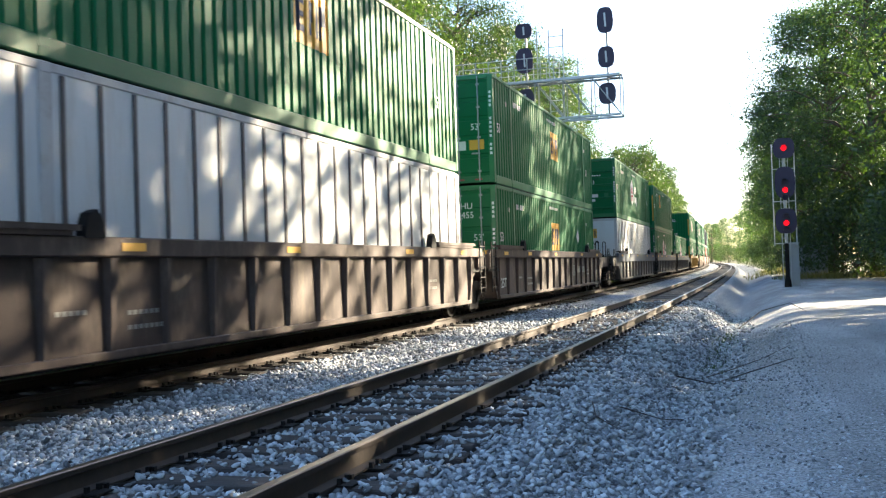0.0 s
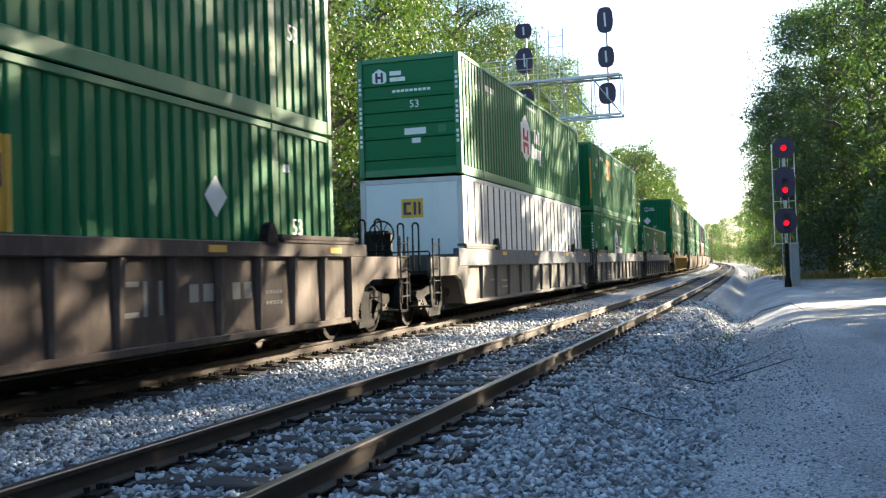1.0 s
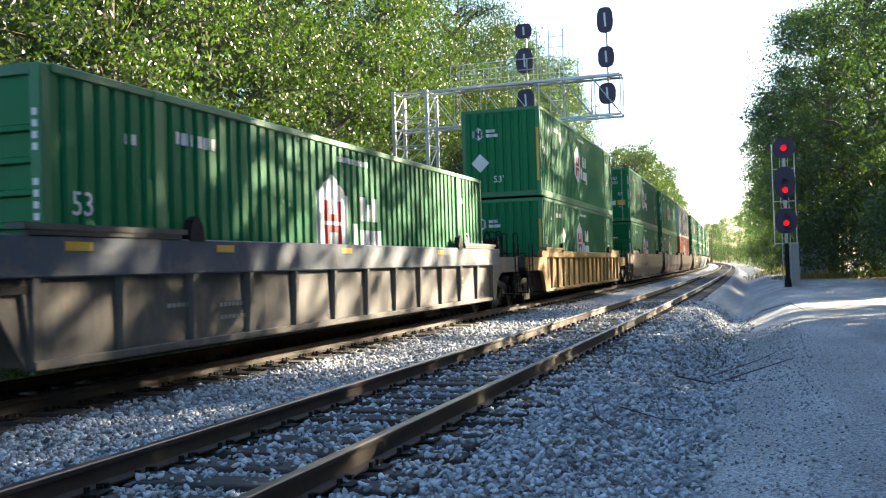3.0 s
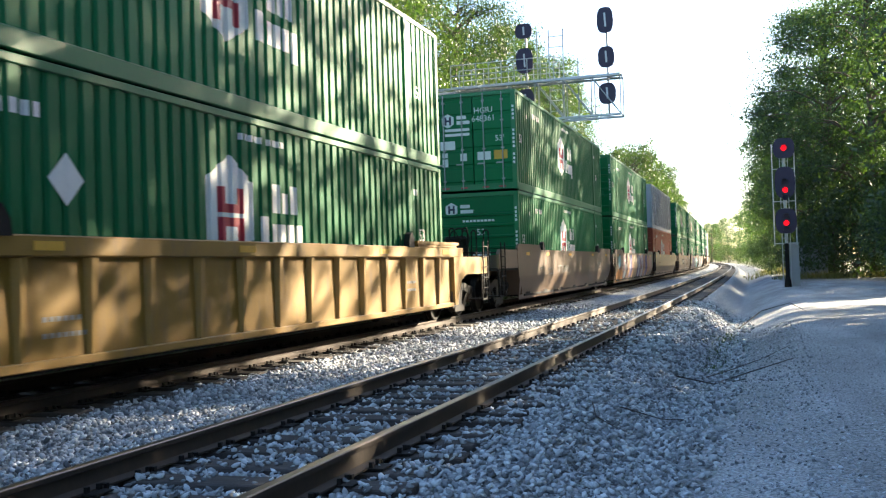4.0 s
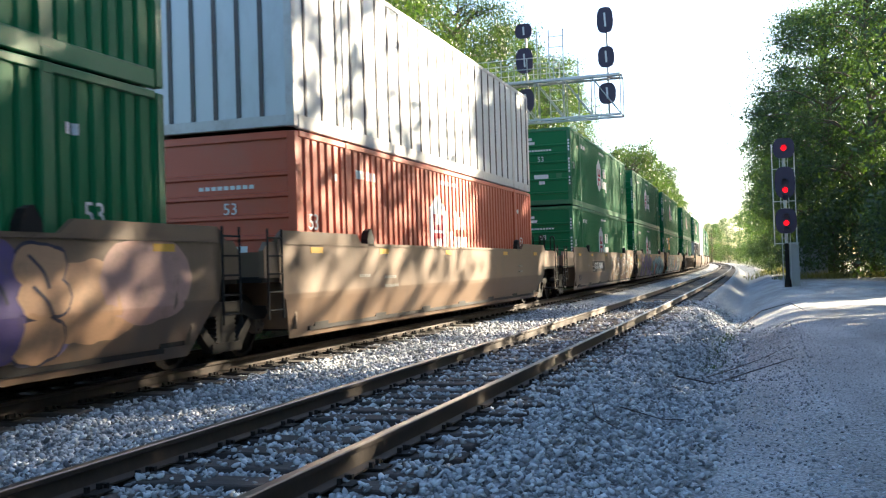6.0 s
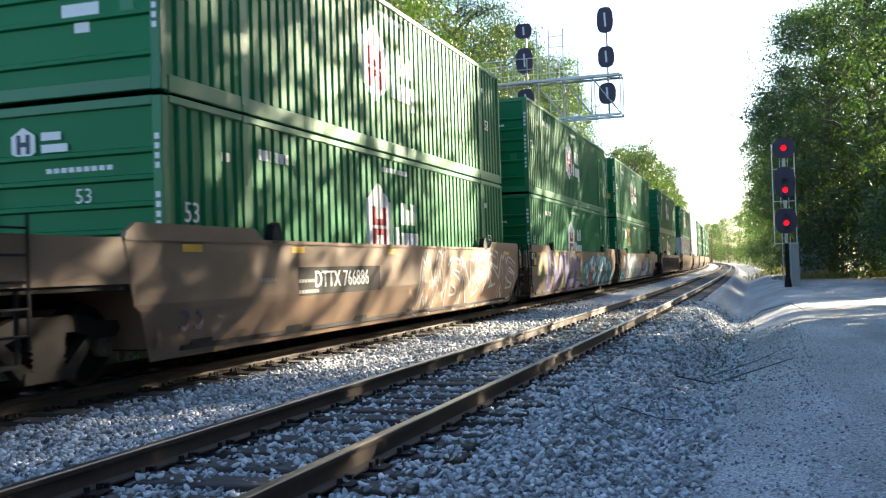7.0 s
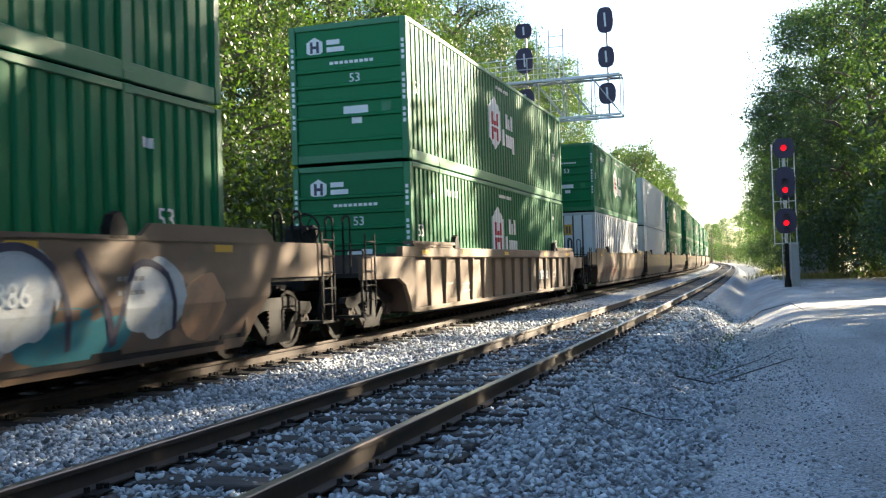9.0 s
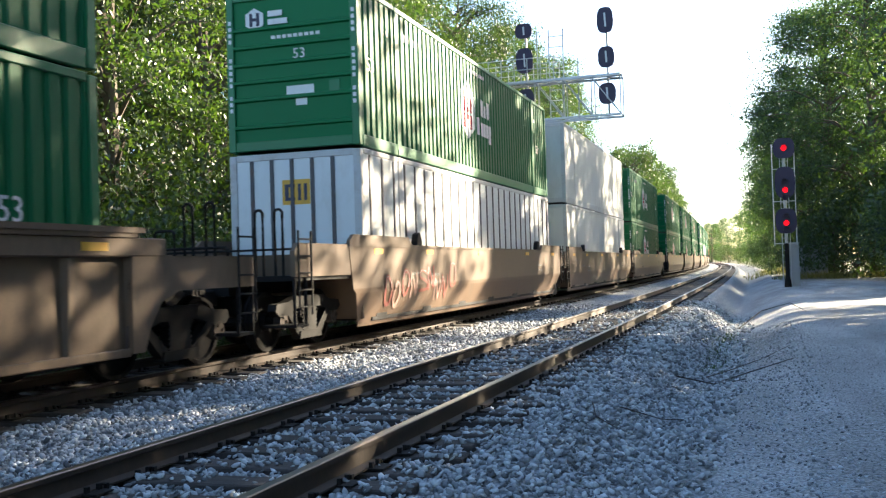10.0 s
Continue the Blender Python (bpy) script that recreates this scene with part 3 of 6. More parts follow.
def square_logo(y0, z0, w=1.25, h=0.92):
    """Yellow panel with dark bars."""
    a, d = bmesh.new(), bmesh.new()
    side_strip(a, 1, y0, y0 + w, lambda y: z0, lambda y: z0 + h, 0.003)
    for s, e, lo, hi in ((0.10, 0.20, 0.2, 0.8), (0.20, 0.42, 0.2, 0.32), (0.20, 0.38, 0.45, 0.55), (0.20, 0.42, 0.68, 0.8), (0.52, 0.60, 0.2, 0.8), (0.64, 0.70, 0.45, 0.8), (0.76, 0.84, 0.2, 0.8), (0.9, 0.98, 0.2, 0.8), (0.98, 1.12, 0.45, 0.8)):
        side_strip(d, 1, y0 + s, y0 + e, lambda y: z0 + lo * h, lambda y: z0 + hi * h, 0.006)
    return a, d


def small_bars(seed):
    """Unreadable stencils along the side: short white bars near the ends and the middle posts."""
    r = random.Random(seed)
    bm = bmesh.new()
    y = 2.35
    for k in range(6):
        side_strip(bm, 1, y, y + 0.10, lambda q: 2.33, lambda q: 2.48, 0.003)
        y += 0.16
    y = 7.1
    for k in range(9):
        side_strip(bm, 1, y, y + 0.09, lambda q: 2.56, lambda q: 2.65, 0.003)
        y += 0.13 if k != 4 else 0.26
    for y in (1.35, 13.98):
        side_strip(bm, 1, y, y + 0.08, lambda q: 2.22, lambda q: 2.34, 0.003)
        side_strip(bm, 1, y + 0.12, y + 0.20, lambda q: 2.22, lambda q: 2.34, 0.003)
    return bm


def container(colour, front, art, label, seed, ident=""):
    """A 53-foot container; origin at the middle of its near lower edge. front: ribbed, doors, upright, posts, plain."""
    c = tagged(new("shipping_container"), label, "container", group="stacked containers on the train")
    post_sided = colour in ("white", "silver")
    main = M[colour]
    frame_m = M["green_rail"] if colour == "green" else M["white_frame"] if post_sided or colour == "pale" else main
    key = "/" + colour
    for s in (1, -1):
        if colour in ("white", "pale", "silver"):
            part("side_panel", shared("side_panel" + key + str(s), lambda: plain_side(s), main), None, c)
        else:
            part("side_panel", shared("side_panel" + key + str(s), lambda: corrugated(s), main), None, c)
        part("top_rail", shared("top_rail" + key, lambda: boxes((-0.05, 0.05, 0.16, LONG - 0.16, -0.05, 0.05), bevel=0.012), frame_m), None, c, "", Matrix.Translation((s * (WIDE - 0.05), 0, TALL - 0.05)))
        part("bottom_rail", shared("bottom_rail" + key, lambda: boxes((-0.04, 0.04, 0.16, LONG - 0.16, -0.11, 0.11), bevel=0.012), frame_m), None, c, "", Matrix.Translation((s * (WIDE - 0.04), 0, 0.11)))
        for y in (0.0, LONG - 0.14):
            part("corner_post", shared("corner_post" + key, lambda: boxes((-0.07, 0.07, 0, 0.14, 0.02, TALL - 0.02), bevel=0.01), frame_m), None, c, "", Matrix.Translation((s * (WIDE - 0.07), y, 0)))
        for y in MID_POSTS:
            part("side_post", shared("side_post" + key, lambda: boxes((-0.035, 0.035, -0.10, 0.10, 0.02, TALL - 0.02), bevel=0.01), frame_m), None, c, "", Matrix.Translation((s * (WIDE - 0.03), y, 0)))
            for z in (0.0, TALL - 0.12):
                part("corner_casting", shared("corner_casting" + key, lambda: boxes((-0.075, 0.012, -0.085, 0.085, 0, 0.12), bevel=0.012), M["white_frame"] if z else frame_m), None, c, "", pose(s * (WIDE - 0.0), y, z, 0, 0, 0 if s > 0 else 180))
    if post_sided:
        for s in (1, -1):
            y = 0.42
            while y < LONG - 0.2:
                if min(abs(y - q) for q in MID_POSTS) > 0.15:
                    part("side_stiffener", shared("side_stiffener", lambda: boxes((-0.012, 0.014, -0.032, 0.032, 0.21, TALL - 0.11)), M["post"]), None, c, "", Matrix.Translation((s * (WIDE - 0.008), y, 0)))
                y += 0.6
    part("roof_panel", shared("roof_panel" + key, lambda: boxes((-WIDE + 0.1, WIDE - 0.1, 0.1, LONG - 0.1, TALL - 0.05, TALL - 0.02)), main), None, c)
    part("underframe", shared("underframe", lambda: boxes((-WIDE + 0.09, WIDE - 0.09, 0.1, LONG - 0.1, 0.06, 0.19)), M["iron"]), None, c)
    part("end_sill", shared("end_sill" + key, lambda: boxes((-WIDE + 0.14, WIDE - 0.14, 0.01, 0.13, 0.03, 0.2), bevel=0.01), frame_m), None, c)
    part("end_header", shared("end_header" + key, lambda: boxes((-WIDE + 0.14, WIDE - 0.14, 0.01, 0.13, TALL - 0.13, TALL - 0.01), bevel=0.01), frame_m), None, c)
    part("rear_wall", shared("rear_wall" + key, lambda: boxes((-WIDE + 0.12, WIDE - 0.12, LONG - 0.12, LONG - 0.06, 0.05, TALL - 0.05)), main), None, c)
    if front == "doors":
        for s in (-1, 1):
            d = part("door", shared("door" + key, door_leaf, main), None, c, "", Matrix.Translation((s * 0.585, 0, 0)))
            for x in (-0.26, 0.3):
                part("lock_rod", shared("lock_rod", lambda: lock_rod(), M["cabinet"]), None, d, "pale steel lock rod", Matrix.Translation((x * s, 0, 0)))
    else:
        make = {"ribbed": ribbed_end, "upright": upright_end, "posts": flat_end, "plain": flat_end}[front]
        part("front_wall", shared("front_wall/" + front + key, make, main), None, c)
        if front == "posts":
            for x in (-0.85, -0.45, -0.05, 0.35, 0.75):
                part("end_stiffener", shared("end_stiffener", lambda: boxes((-0.035, 0.035, 0.005, 0.03, 0.2, TALL - 0.13)), M["post"]), None, c, "", Matrix.Translation((x, 0, 0)))
    # marks on the end
    if front in ("ribbed", "upright", "doors") and colour == "green":
        x, z = (-0.72, 2.42) if front == "ribbed" else (-0.75, 2.1)
        if "e" not in art or front == "upright":
            part("end_badge", shared("end_badge/" + str(z), lambda: hexagon(x, z, 0.36, 0.42, 0.024), M["white_mark"]), None, c, "white hexagon badge")
            part("badge_mark", shared("badge_mark/" + str(z), lambda: bars_bm([(x - 0.10, x - 0.04, z - 0.12, z + 0.12), (x + 0.04, x + 0.10, z - 0.12, z + 0.12), (x - 0.04, x + 0.04, z - 0.03, z + 0.03)], 0.019), M["dark_mark"]), None, c, "dark bars on the badge")
            part("end_wording", shared("end_wording/" + str(z), lambda: bars_bm([(x + 0.27, x + 0.56, z + 0.03, z + 0.13), (x + 0.27, x + 0.66, z - 0.12, z - 0.02)], 0.024), M["white_mark"]), None, c, "white bars of wording")
        else:
            part("end_panel_badge", shared("end_panel_badge", lambda: bars_bm([(-0.95, -0.5, 2.05, 2.4)], 0.024), M["yellow_mark"]), None, c, "yellow panel badge")
    if front == "ribbed":
        lettering("53", 0.26, "end", M["white_mark"], c, (0.15, 0.035, 1.73), "white stencilled number")
        part("end_plate", shared("end_plate", lambda: bars_bm([(-0.12, 0.42, 0.98, 1.16), (0.06, 0.28, 0.80, 0.97)], 0.046), M["white_mark"]), None, c, "white data panel")
        part("end_patch", shared("end_patch", lambda: bars_bm([(0.72, 0.92, 0.95, 1.2)], 0.046), M["green_rail"]), None, c, "pale green patch")
        tagged(part("end_stencil", shared("end_stencil", lambda: bars_bm([(-0.4 + 0.11 * k, -0.32 + 0.11 * k, 2.04, 2.10) for k in range(9)], 0.046), M["white_mark"]), None, c, "row of white stencil bars"), kind="stuff")
    if front in ("ribbed", "doors") and colour == "green":
        for x in ((-1.25, 1.19) if front == "ribbed" else (1.19,)):
            tagged(part("post_stencil", shared("post_stencil", lambda: bars_bm([(0, 0.06, 2.36 - 0.115 * k, 2.43 - 0.115 * k) for k in range(15) if k not in (4, 5, 11)], -0.002), M["white_mark"]), None, c, "column of white stencil bars", Matrix.Translation((x, 0, 0))), kind="stuff")
    if front == "upright":
        part("diamond_placard", shared("diamond_placard/end", lambda: diamond_end(-0.7, 1.15), M["white_mark"]), None, c, "white diamond placard")
        lettering("53'", 0.3, "end", M["white_mark"], c, (-0.1, 0.012, 0.6), "white stencilled number")
        part("yellow_stripe", shared("yellow_stripe", lambda: bars_bm([(1.17, 1.25, 0.5, 2.2)], 0.002), M["yellow_mark"]), None, c, "yellow warning stripe")
    if front == "doors":
        if ident:
            lettering(ident, 0.24, "end", M["white_mark"], c, (0.33, 0.022, 2.22), "white stencilled identification")
        lettering("53'", 0.24, "end", M["white_mark"], c, (0.8, 0.024, 1.5), "white stencilled number")
        for k, row in enumerate([(-1.0, -0.55, 1.25, 1.5), (-0.95, -0.78, 1.02, 1.16), (-0.95, -0.78, 0.75, 0.98), (-0.4, -0.2, 0.9, 1.12), (-0.85, -0.1, 1.78, 1.86), (-0.85, -0.1, 1.64, 1.72), (0.12, 0.52, 0.9, 1.14)]):
            part("door_label", shared("door_label/" + str(k), lambda: bars_bm([row], 0.026), M["white_mark"]), None, c, "white data label")
        part("door_sticker", shared("door_sticker", lambda: bars_bm([(0.62, 1.02, 0.9, 1.16)], 0.026), M["yellow_mark"]), None, c, "yellow sticker")
        for x in (-0.95, -0.4, 0.25, 0.75):
            part("reflector", shared("reflector", lambda: bars_bm([(0, 0.2, 0.09, 0.13)], 0.008), M["red_mark"]), None, c, "red reflector", Matrix.Translation((x, 0, 0)))
    if front in ("posts", "plain") and colour == "white":
        part("end_panel_badge", shared("end_panel_badge/w", lambda: bars_bm([(-0.25, 0.3, 1.95, 2.4)], 0.024), M["yellow_mark"]), None, c, "yellow panel badge")
        part("badge_mark", shared("badge_mark/w", lambda: bars_bm([(-0.2, -0.12, 2.02, 2.32), (-0.12, 0.0, 2.02, 2.08), (-0.12, 0.0, 2.26, 2.32), (0.06, 0.12, 2.02, 2.32), (0.18, 0.24, 2.02, 2.32)], 0.019), M["dark_mark"]), None, c, "dark bars on the badge")
    # marks on the side
    if "h" in art:
        badge = part("house_badge", shared("house_badge", lambda: house_logo(6.24), M["white_mark"]), None, c, "white house-shaped badge")
        for k in range(6):
            part("badge_bar", shared("badge_bar/" + str(k), lambda: badge_bar(k), M["red_mark"]), None, badge, "dark red bar")
        for k in range(8):
            part("wording_bar", shared("wording_bar/" + str(k), lambda: wording_bar(k), M["white_mark"]), None, c, "white bar of wording")
    if "e" in art:
        spot = {"1": (7.5, 1.35), "2": (7.25, 1.2), "3": (4.25, 1.6), "4": (11.0, 1.55)}[art[art.index("e") + 1]]
        part("panel_badge", shared("panel_badge/" + str(spot), lambda: square_logo(*spot)[0], M["yellow_mark"]), None, c, "yellow panel badge")
        part("badge_mark", shared("badge_mark/" + str(spot), lambda: square_logo(*spot)[1], M["dark_mark"]), None, c, "dark blue bars on the badge")
    if "d" in art:
        dy = {"1": 12.1, "3": 3.5, "5": 3.6}[art[art.index("d") + 1]]
        part("diamond_placard", shared("diamond_placard/" + str(dy), lambda: diamond_side(dy, 2.2 if dy < 3.55 else 1.75), M["white_mark"]), None, c, "white diamond placard")
    if colour in ("green", "orange"):
        tagged(part("side_stencil", shared("side_stencil/" + str(seed % 3), lambda: small_bars(seed), M["white_mark"]), None, c, "rows of small white stencil bars"), kind="stuff")
        for y in (0.62, 14.4):
            lettering("53", 0.36, "side", M["white_mark"], c, (WIDE - 0.017, y, 1.5 if y < 1 else 1.4), "white stencilled number")
    return c


def lock_rod():
    bm = bmesh.new()
    tube(bm, (0, 0.0, 0.06), (0, 0.0, TALL - 0.05), 0.018, 6)
    quadbox(bm, -0.2, 0.02, -0.012, 0.01, 0.78, 0.82)
    for z in (0.3, 1.2, 2.0, 2.6):
        quadbox(bm, -0.045, 0.045, 0.0, 0.04, z, z + 0.05)
    return bm


def flat_end():
    return boxes((-WIDE + 0.12, WIDE - 0.12, 0.025, 0.06, 0.19, TALL - 0.12))


def diamond_end(x, z, r=0.3):
    bm = bmesh.new()
    prism(bm, [(x, z - r), (x + r, z), (x, z + r), (x - r, z)], "y", 0.010, 0.016)
    return bm


def diamond_side(y, z, r=0.27):
    bm = bmesh.new()
    prism(bm, [(y, z - r), (y + r, z), (y, z + r), (y - r, z)], "x", WIDE - 0.02, WIDE - 0.014)
    return bm

# ---- well cars ----
HALF = 1.46
TOP = 1.62
JOINT = 1.61        # from a container's end to an articulated truck's centre
FREE = 3.58          # from a container's end to the coupler's face


def plate_along(outline, x0, x1):
    """An upright plate: outline in (y, z), thickness from x0 to x1."""
    bm = bmesh.new()
    prism(bm, outline, "x", x0, x1)
    return bm


def side_outline(kind):
    """Outline of the side sheet between its ends, with the corners cut away over the trucks."""
    lo = 0.34 if kind != "smooth" else 0.22
    return [(-0.35, lo), (LONG + 0.35, lo), (LONG + 0.75, 0.95), (LONG + 1.0, 1.1), (LONG + 1.0, TOP - 0.02), (-1.0, TOP - 0.02), (-1.0, 1.1), (-0.75, 0.95)]


def smooth_side(s):
    """Side of a smooth car: upright above, folded inwards below the middle, rounded at the fold."""
    bm = bmesh.new()
    rows = [(TOP, HALF, -1.0), (0.88, HALF, -0.85), (0.80, HALF - 0.012, -0.72), (0.22, HALF - 0.16, -0.35)]
    ys = [None] + [0.9 * i for i in range(1, 18)] + [None]
    grid = []
    for z, x, e in rows:
        line = [e] + [0.4 + 0.9 * i for i in range(18)] + [LONG - e]
        grid.append([bm.verts.new((s * x, y, z)) for y in line])
    inner = [[bm.verts.new(v.co - Vector((s * 0.02, 0, 0))) for v in r] for r in grid]
    for g in (grid, inner):
        for a, b in zip(g, g[1:]):
            for i in range(len(a) - 1):
                bm.faces.new((a[i], a[i + 1], b[i + 1], b[i]))
    for i in range(len(grid[0]) - 1):
        bm.faces.new((grid[0][i], grid[0][i + 1], inner[0][i + 1], inner[0][i]))
        bm.faces.new((grid[-1][i], grid[-1][i + 1], inner[-1][i + 1], inner[-1][i]))
    for j in range(len(grid) - 1):
        for k in (0, -1):
            bm.faces.new((grid[j][k], grid[j + 1][k], inner[j + 1][k], inner[j][k]))
    return bm


def rib_bm():
    bm = bmesh.new()
    prism(bm, [(-0.085, 0.0), (0.085, 0.0), (0.05, 0.09), (-0.05, 0.09)], "z", 0.36, 1.40)
    for v in bm.verts:                     # outline was in (x, y): turn so that the rib stands out along x
        v.co = Vector((v.co.y, v.co.x, v.co.z))
        if v.co.z < 0.5:
            v.co.x *= 0.55
            v.co.y *= 0.6
    return bm


def side_frame():
    """Cast truck side frame with two openings and the pedestal ends."""
    bm = bmesh.new()
    top = [(-1.15, 0.62), (-1.1, 0.72), (-0.75, 0.74), (-0.45, 0.82), (0.45, 0.82), (0.75, 0.74), (1.1, 0.72), (1.15, 0.62), (1.05, 0.54), (0.75, 0.54), (0.42, 0.64), (-0.42, 0.64), (-0.75, 0.54), (-1.05, 0.54)]
    prism(bm, top, "x", -0.07, 0.07)
    prism(bm, [(-0.8, 0.60), (-0.62, 0.60), (-0.22, 0.26), (-0.36, 0.18)], "x", -0.06, 0.06)
    prism(bm, [(0.62, 0.60), (0.8, 0.60), (0.36, 0.18), (0.22, 0.26)], "x", -0.06, 0.06)
    prism(bm, [(-0.38, 0.16), (0.38, 0.16), (0.36, 0.28), (-0.36, 0.28)], "x", -0.08, 0.08)
    return bm


def springs():
    """The nest of coil springs, seen as a ribbed bundle."""
    bm = bmesh.new()
    right = [(0.27 if k % 2 else 0.22, 0.28 + 0.03 * k) for k in range(13)]
    prism(bm, right + [(-y, z) for y, z in reversed(right)], "x", -0.06, 0.06)
    return bm


def wheelset():
    bm = bmesh.new()
    r = 0.457
    for s in (-1, 1):
        prof = [(0.66, r + 0.025), (0.69, r + 0.025), (0.70, r), (0.80, r - 0.005), (0.80, r - 0.06), (0.76, r - 0.08), (0.745, 0.14), (0.82, 0.12), (0.82, 0.09)]
        rings = []
        for x, q in prof:
            rings.append([bm.verts.new((s * x, q * math.cos(k * math.tau / 20), q * math.sin(k * math.tau / 20))) for k in range(20)])
        for a, b in zip(rings, rings[1:]):
            for k in range(20):
                bm.faces.new((a[k], a[(k + 1) % 20], b[(k + 1) % 20], b[k]))
        bm.faces.new(rings[0])
        bm.faces.new(rings[-1])
    tube(bm, (-1.0, 0, 0), (1.0, 0, 0), 0.075, 10)
    return bm


def end_cap():
    bm = bmesh.new()
    tube(bm, (-0.06, 0, 0), (0.06, 0, 0), 0.13, 10)
    for k in range(3):
        a = k * math.tau / 3
        tube(bm, (0.05, 0.07 * math.cos(a), 0.07 * math.sin(a)), (0.085, 0.07 * math.cos(a), 0.07 * math.sin(a)), 0.025, 6)
    return bm


WHEELS = []


def truck(car, y, near):
    t = part("truck", shared("truck", lambda: boxes((-0.95, 0.95, -0.16, 0.16, 0.52, 0.82), (-0.28, 0.28, -0.28, 0.28, 0.82, 0.95), bevel=0.02), M["iron"]), None, car, "dark cast-steel truck", Matrix.Translation((0, y, 0)))
    for s in (-1, 1):
        part("side_frame", shared("side_frame", side_frame, M["iron"]), None, t, "", Matrix.Translation((s * 1.02, 0, 0)))
        part("coil_spring", shared("coil_spring", springs, M["iron"]), None, t, "", Matrix.Translation((s * 1.02, 0, 0)))
        for q in (-0.89, 0.89):
            part("bearing_cap", shared("bearing_cap", end_cap, M["rail_side"]), None, t, "", pose(s * 1.03, q, 0.457, 0, 0, 0 if s > 0 else 180))
    for q in (-0.89, 0.89):
        w = part("wheelset", shared("wheelset", wheelset, M["steel"]), None, t, "worn steel wheels on an axle", Matrix.Translation((0, q, 0.457)))
        if near:
            WHEELS.append((w, q))
    return t


def ladder_bm(h, w=0.42, n=5):
    bm = bmesh.new()
    for x in (-w / 2, w / 2):
        tube(bm, (0, x, 0), (0, x, h), 0.018, 5)
    for k in range(n):
        z = h * (k + 0.5) / n
        tube(bm, (0, -w / 2, z), (0, w / 2, z), 0.014, 5)
    return bm


def bent_tube(points, r):
    """A round bar bent through points, in one piece."""
    bm = bmesh.new()
    rings = []
    n = len(points)
    for i, p in enumerate(points):
        p = Vector(p)
        d = (Vector(points[min(n - 1, i + 1)]) - Vector(points[max(0, i - 1)])).normalized()
        q = d.to_track_quat("Z", "Y").to_matrix()
        rings.append([bm.verts.new(p + q @ Vector((r * math.cos(k * math.tau / 6), r * math.sin(k * math.tau / 6), 0))) for k in range(6)])
    for a, b in zip(rings, rings[1:]):
        for k in range(6):
            bm.faces.new((a[k], a[(k + 1) % 6], b[(k + 1) % 6], b[k]))
    return bm


def grab_iron(h, w):
    return bent_tube([(0, 0, 0), (0, 0, h * 0.5), (0, 0, h - 0.04), (0.04, 0, h), (w - 0.04, 0, h), (w, 0, h - 0.04), (w, 0, h * 0.5), (w, 0, 0)], 0.024)


def brake_wheel_bm():
    bm = bmesh.new()
    n = 20
    for k in range(n):
        a, b = k * math.tau / n, (k + 1) * math.tau / n
        tube(bm, (0.27 * math.cos(a), 0, 0.27 * math.sin(a)), (0.27 * math.cos(b), 0, 0.27 * math.sin(b)), 0.02, 5)
    for k in range(6):
        a = k * math.tau / 6
        tube(bm, (0, 0.03, 0), (0.27 * math.cos(a), 0, 0.27 * math.sin(a)), 0.012, 4)
    tube(bm, (0, -0.03, 0), (0, 0.2, 0), 0.05, 8)
    return bm


def coupler_bm(d):
    bm = boxes((-0.11, 0.11, -0.55, 0.0, 0.72, 0.96), bevel=0.02)
    prism(bm, [(-0.2, -0.55), (0.05, -0.85), (0.22, -0.85), (0.24, -0.6), (0.1, -0.5)], "z", 0.70, 0.98)
    for v in bm.verts:
        v.co.y *= d
    return bm


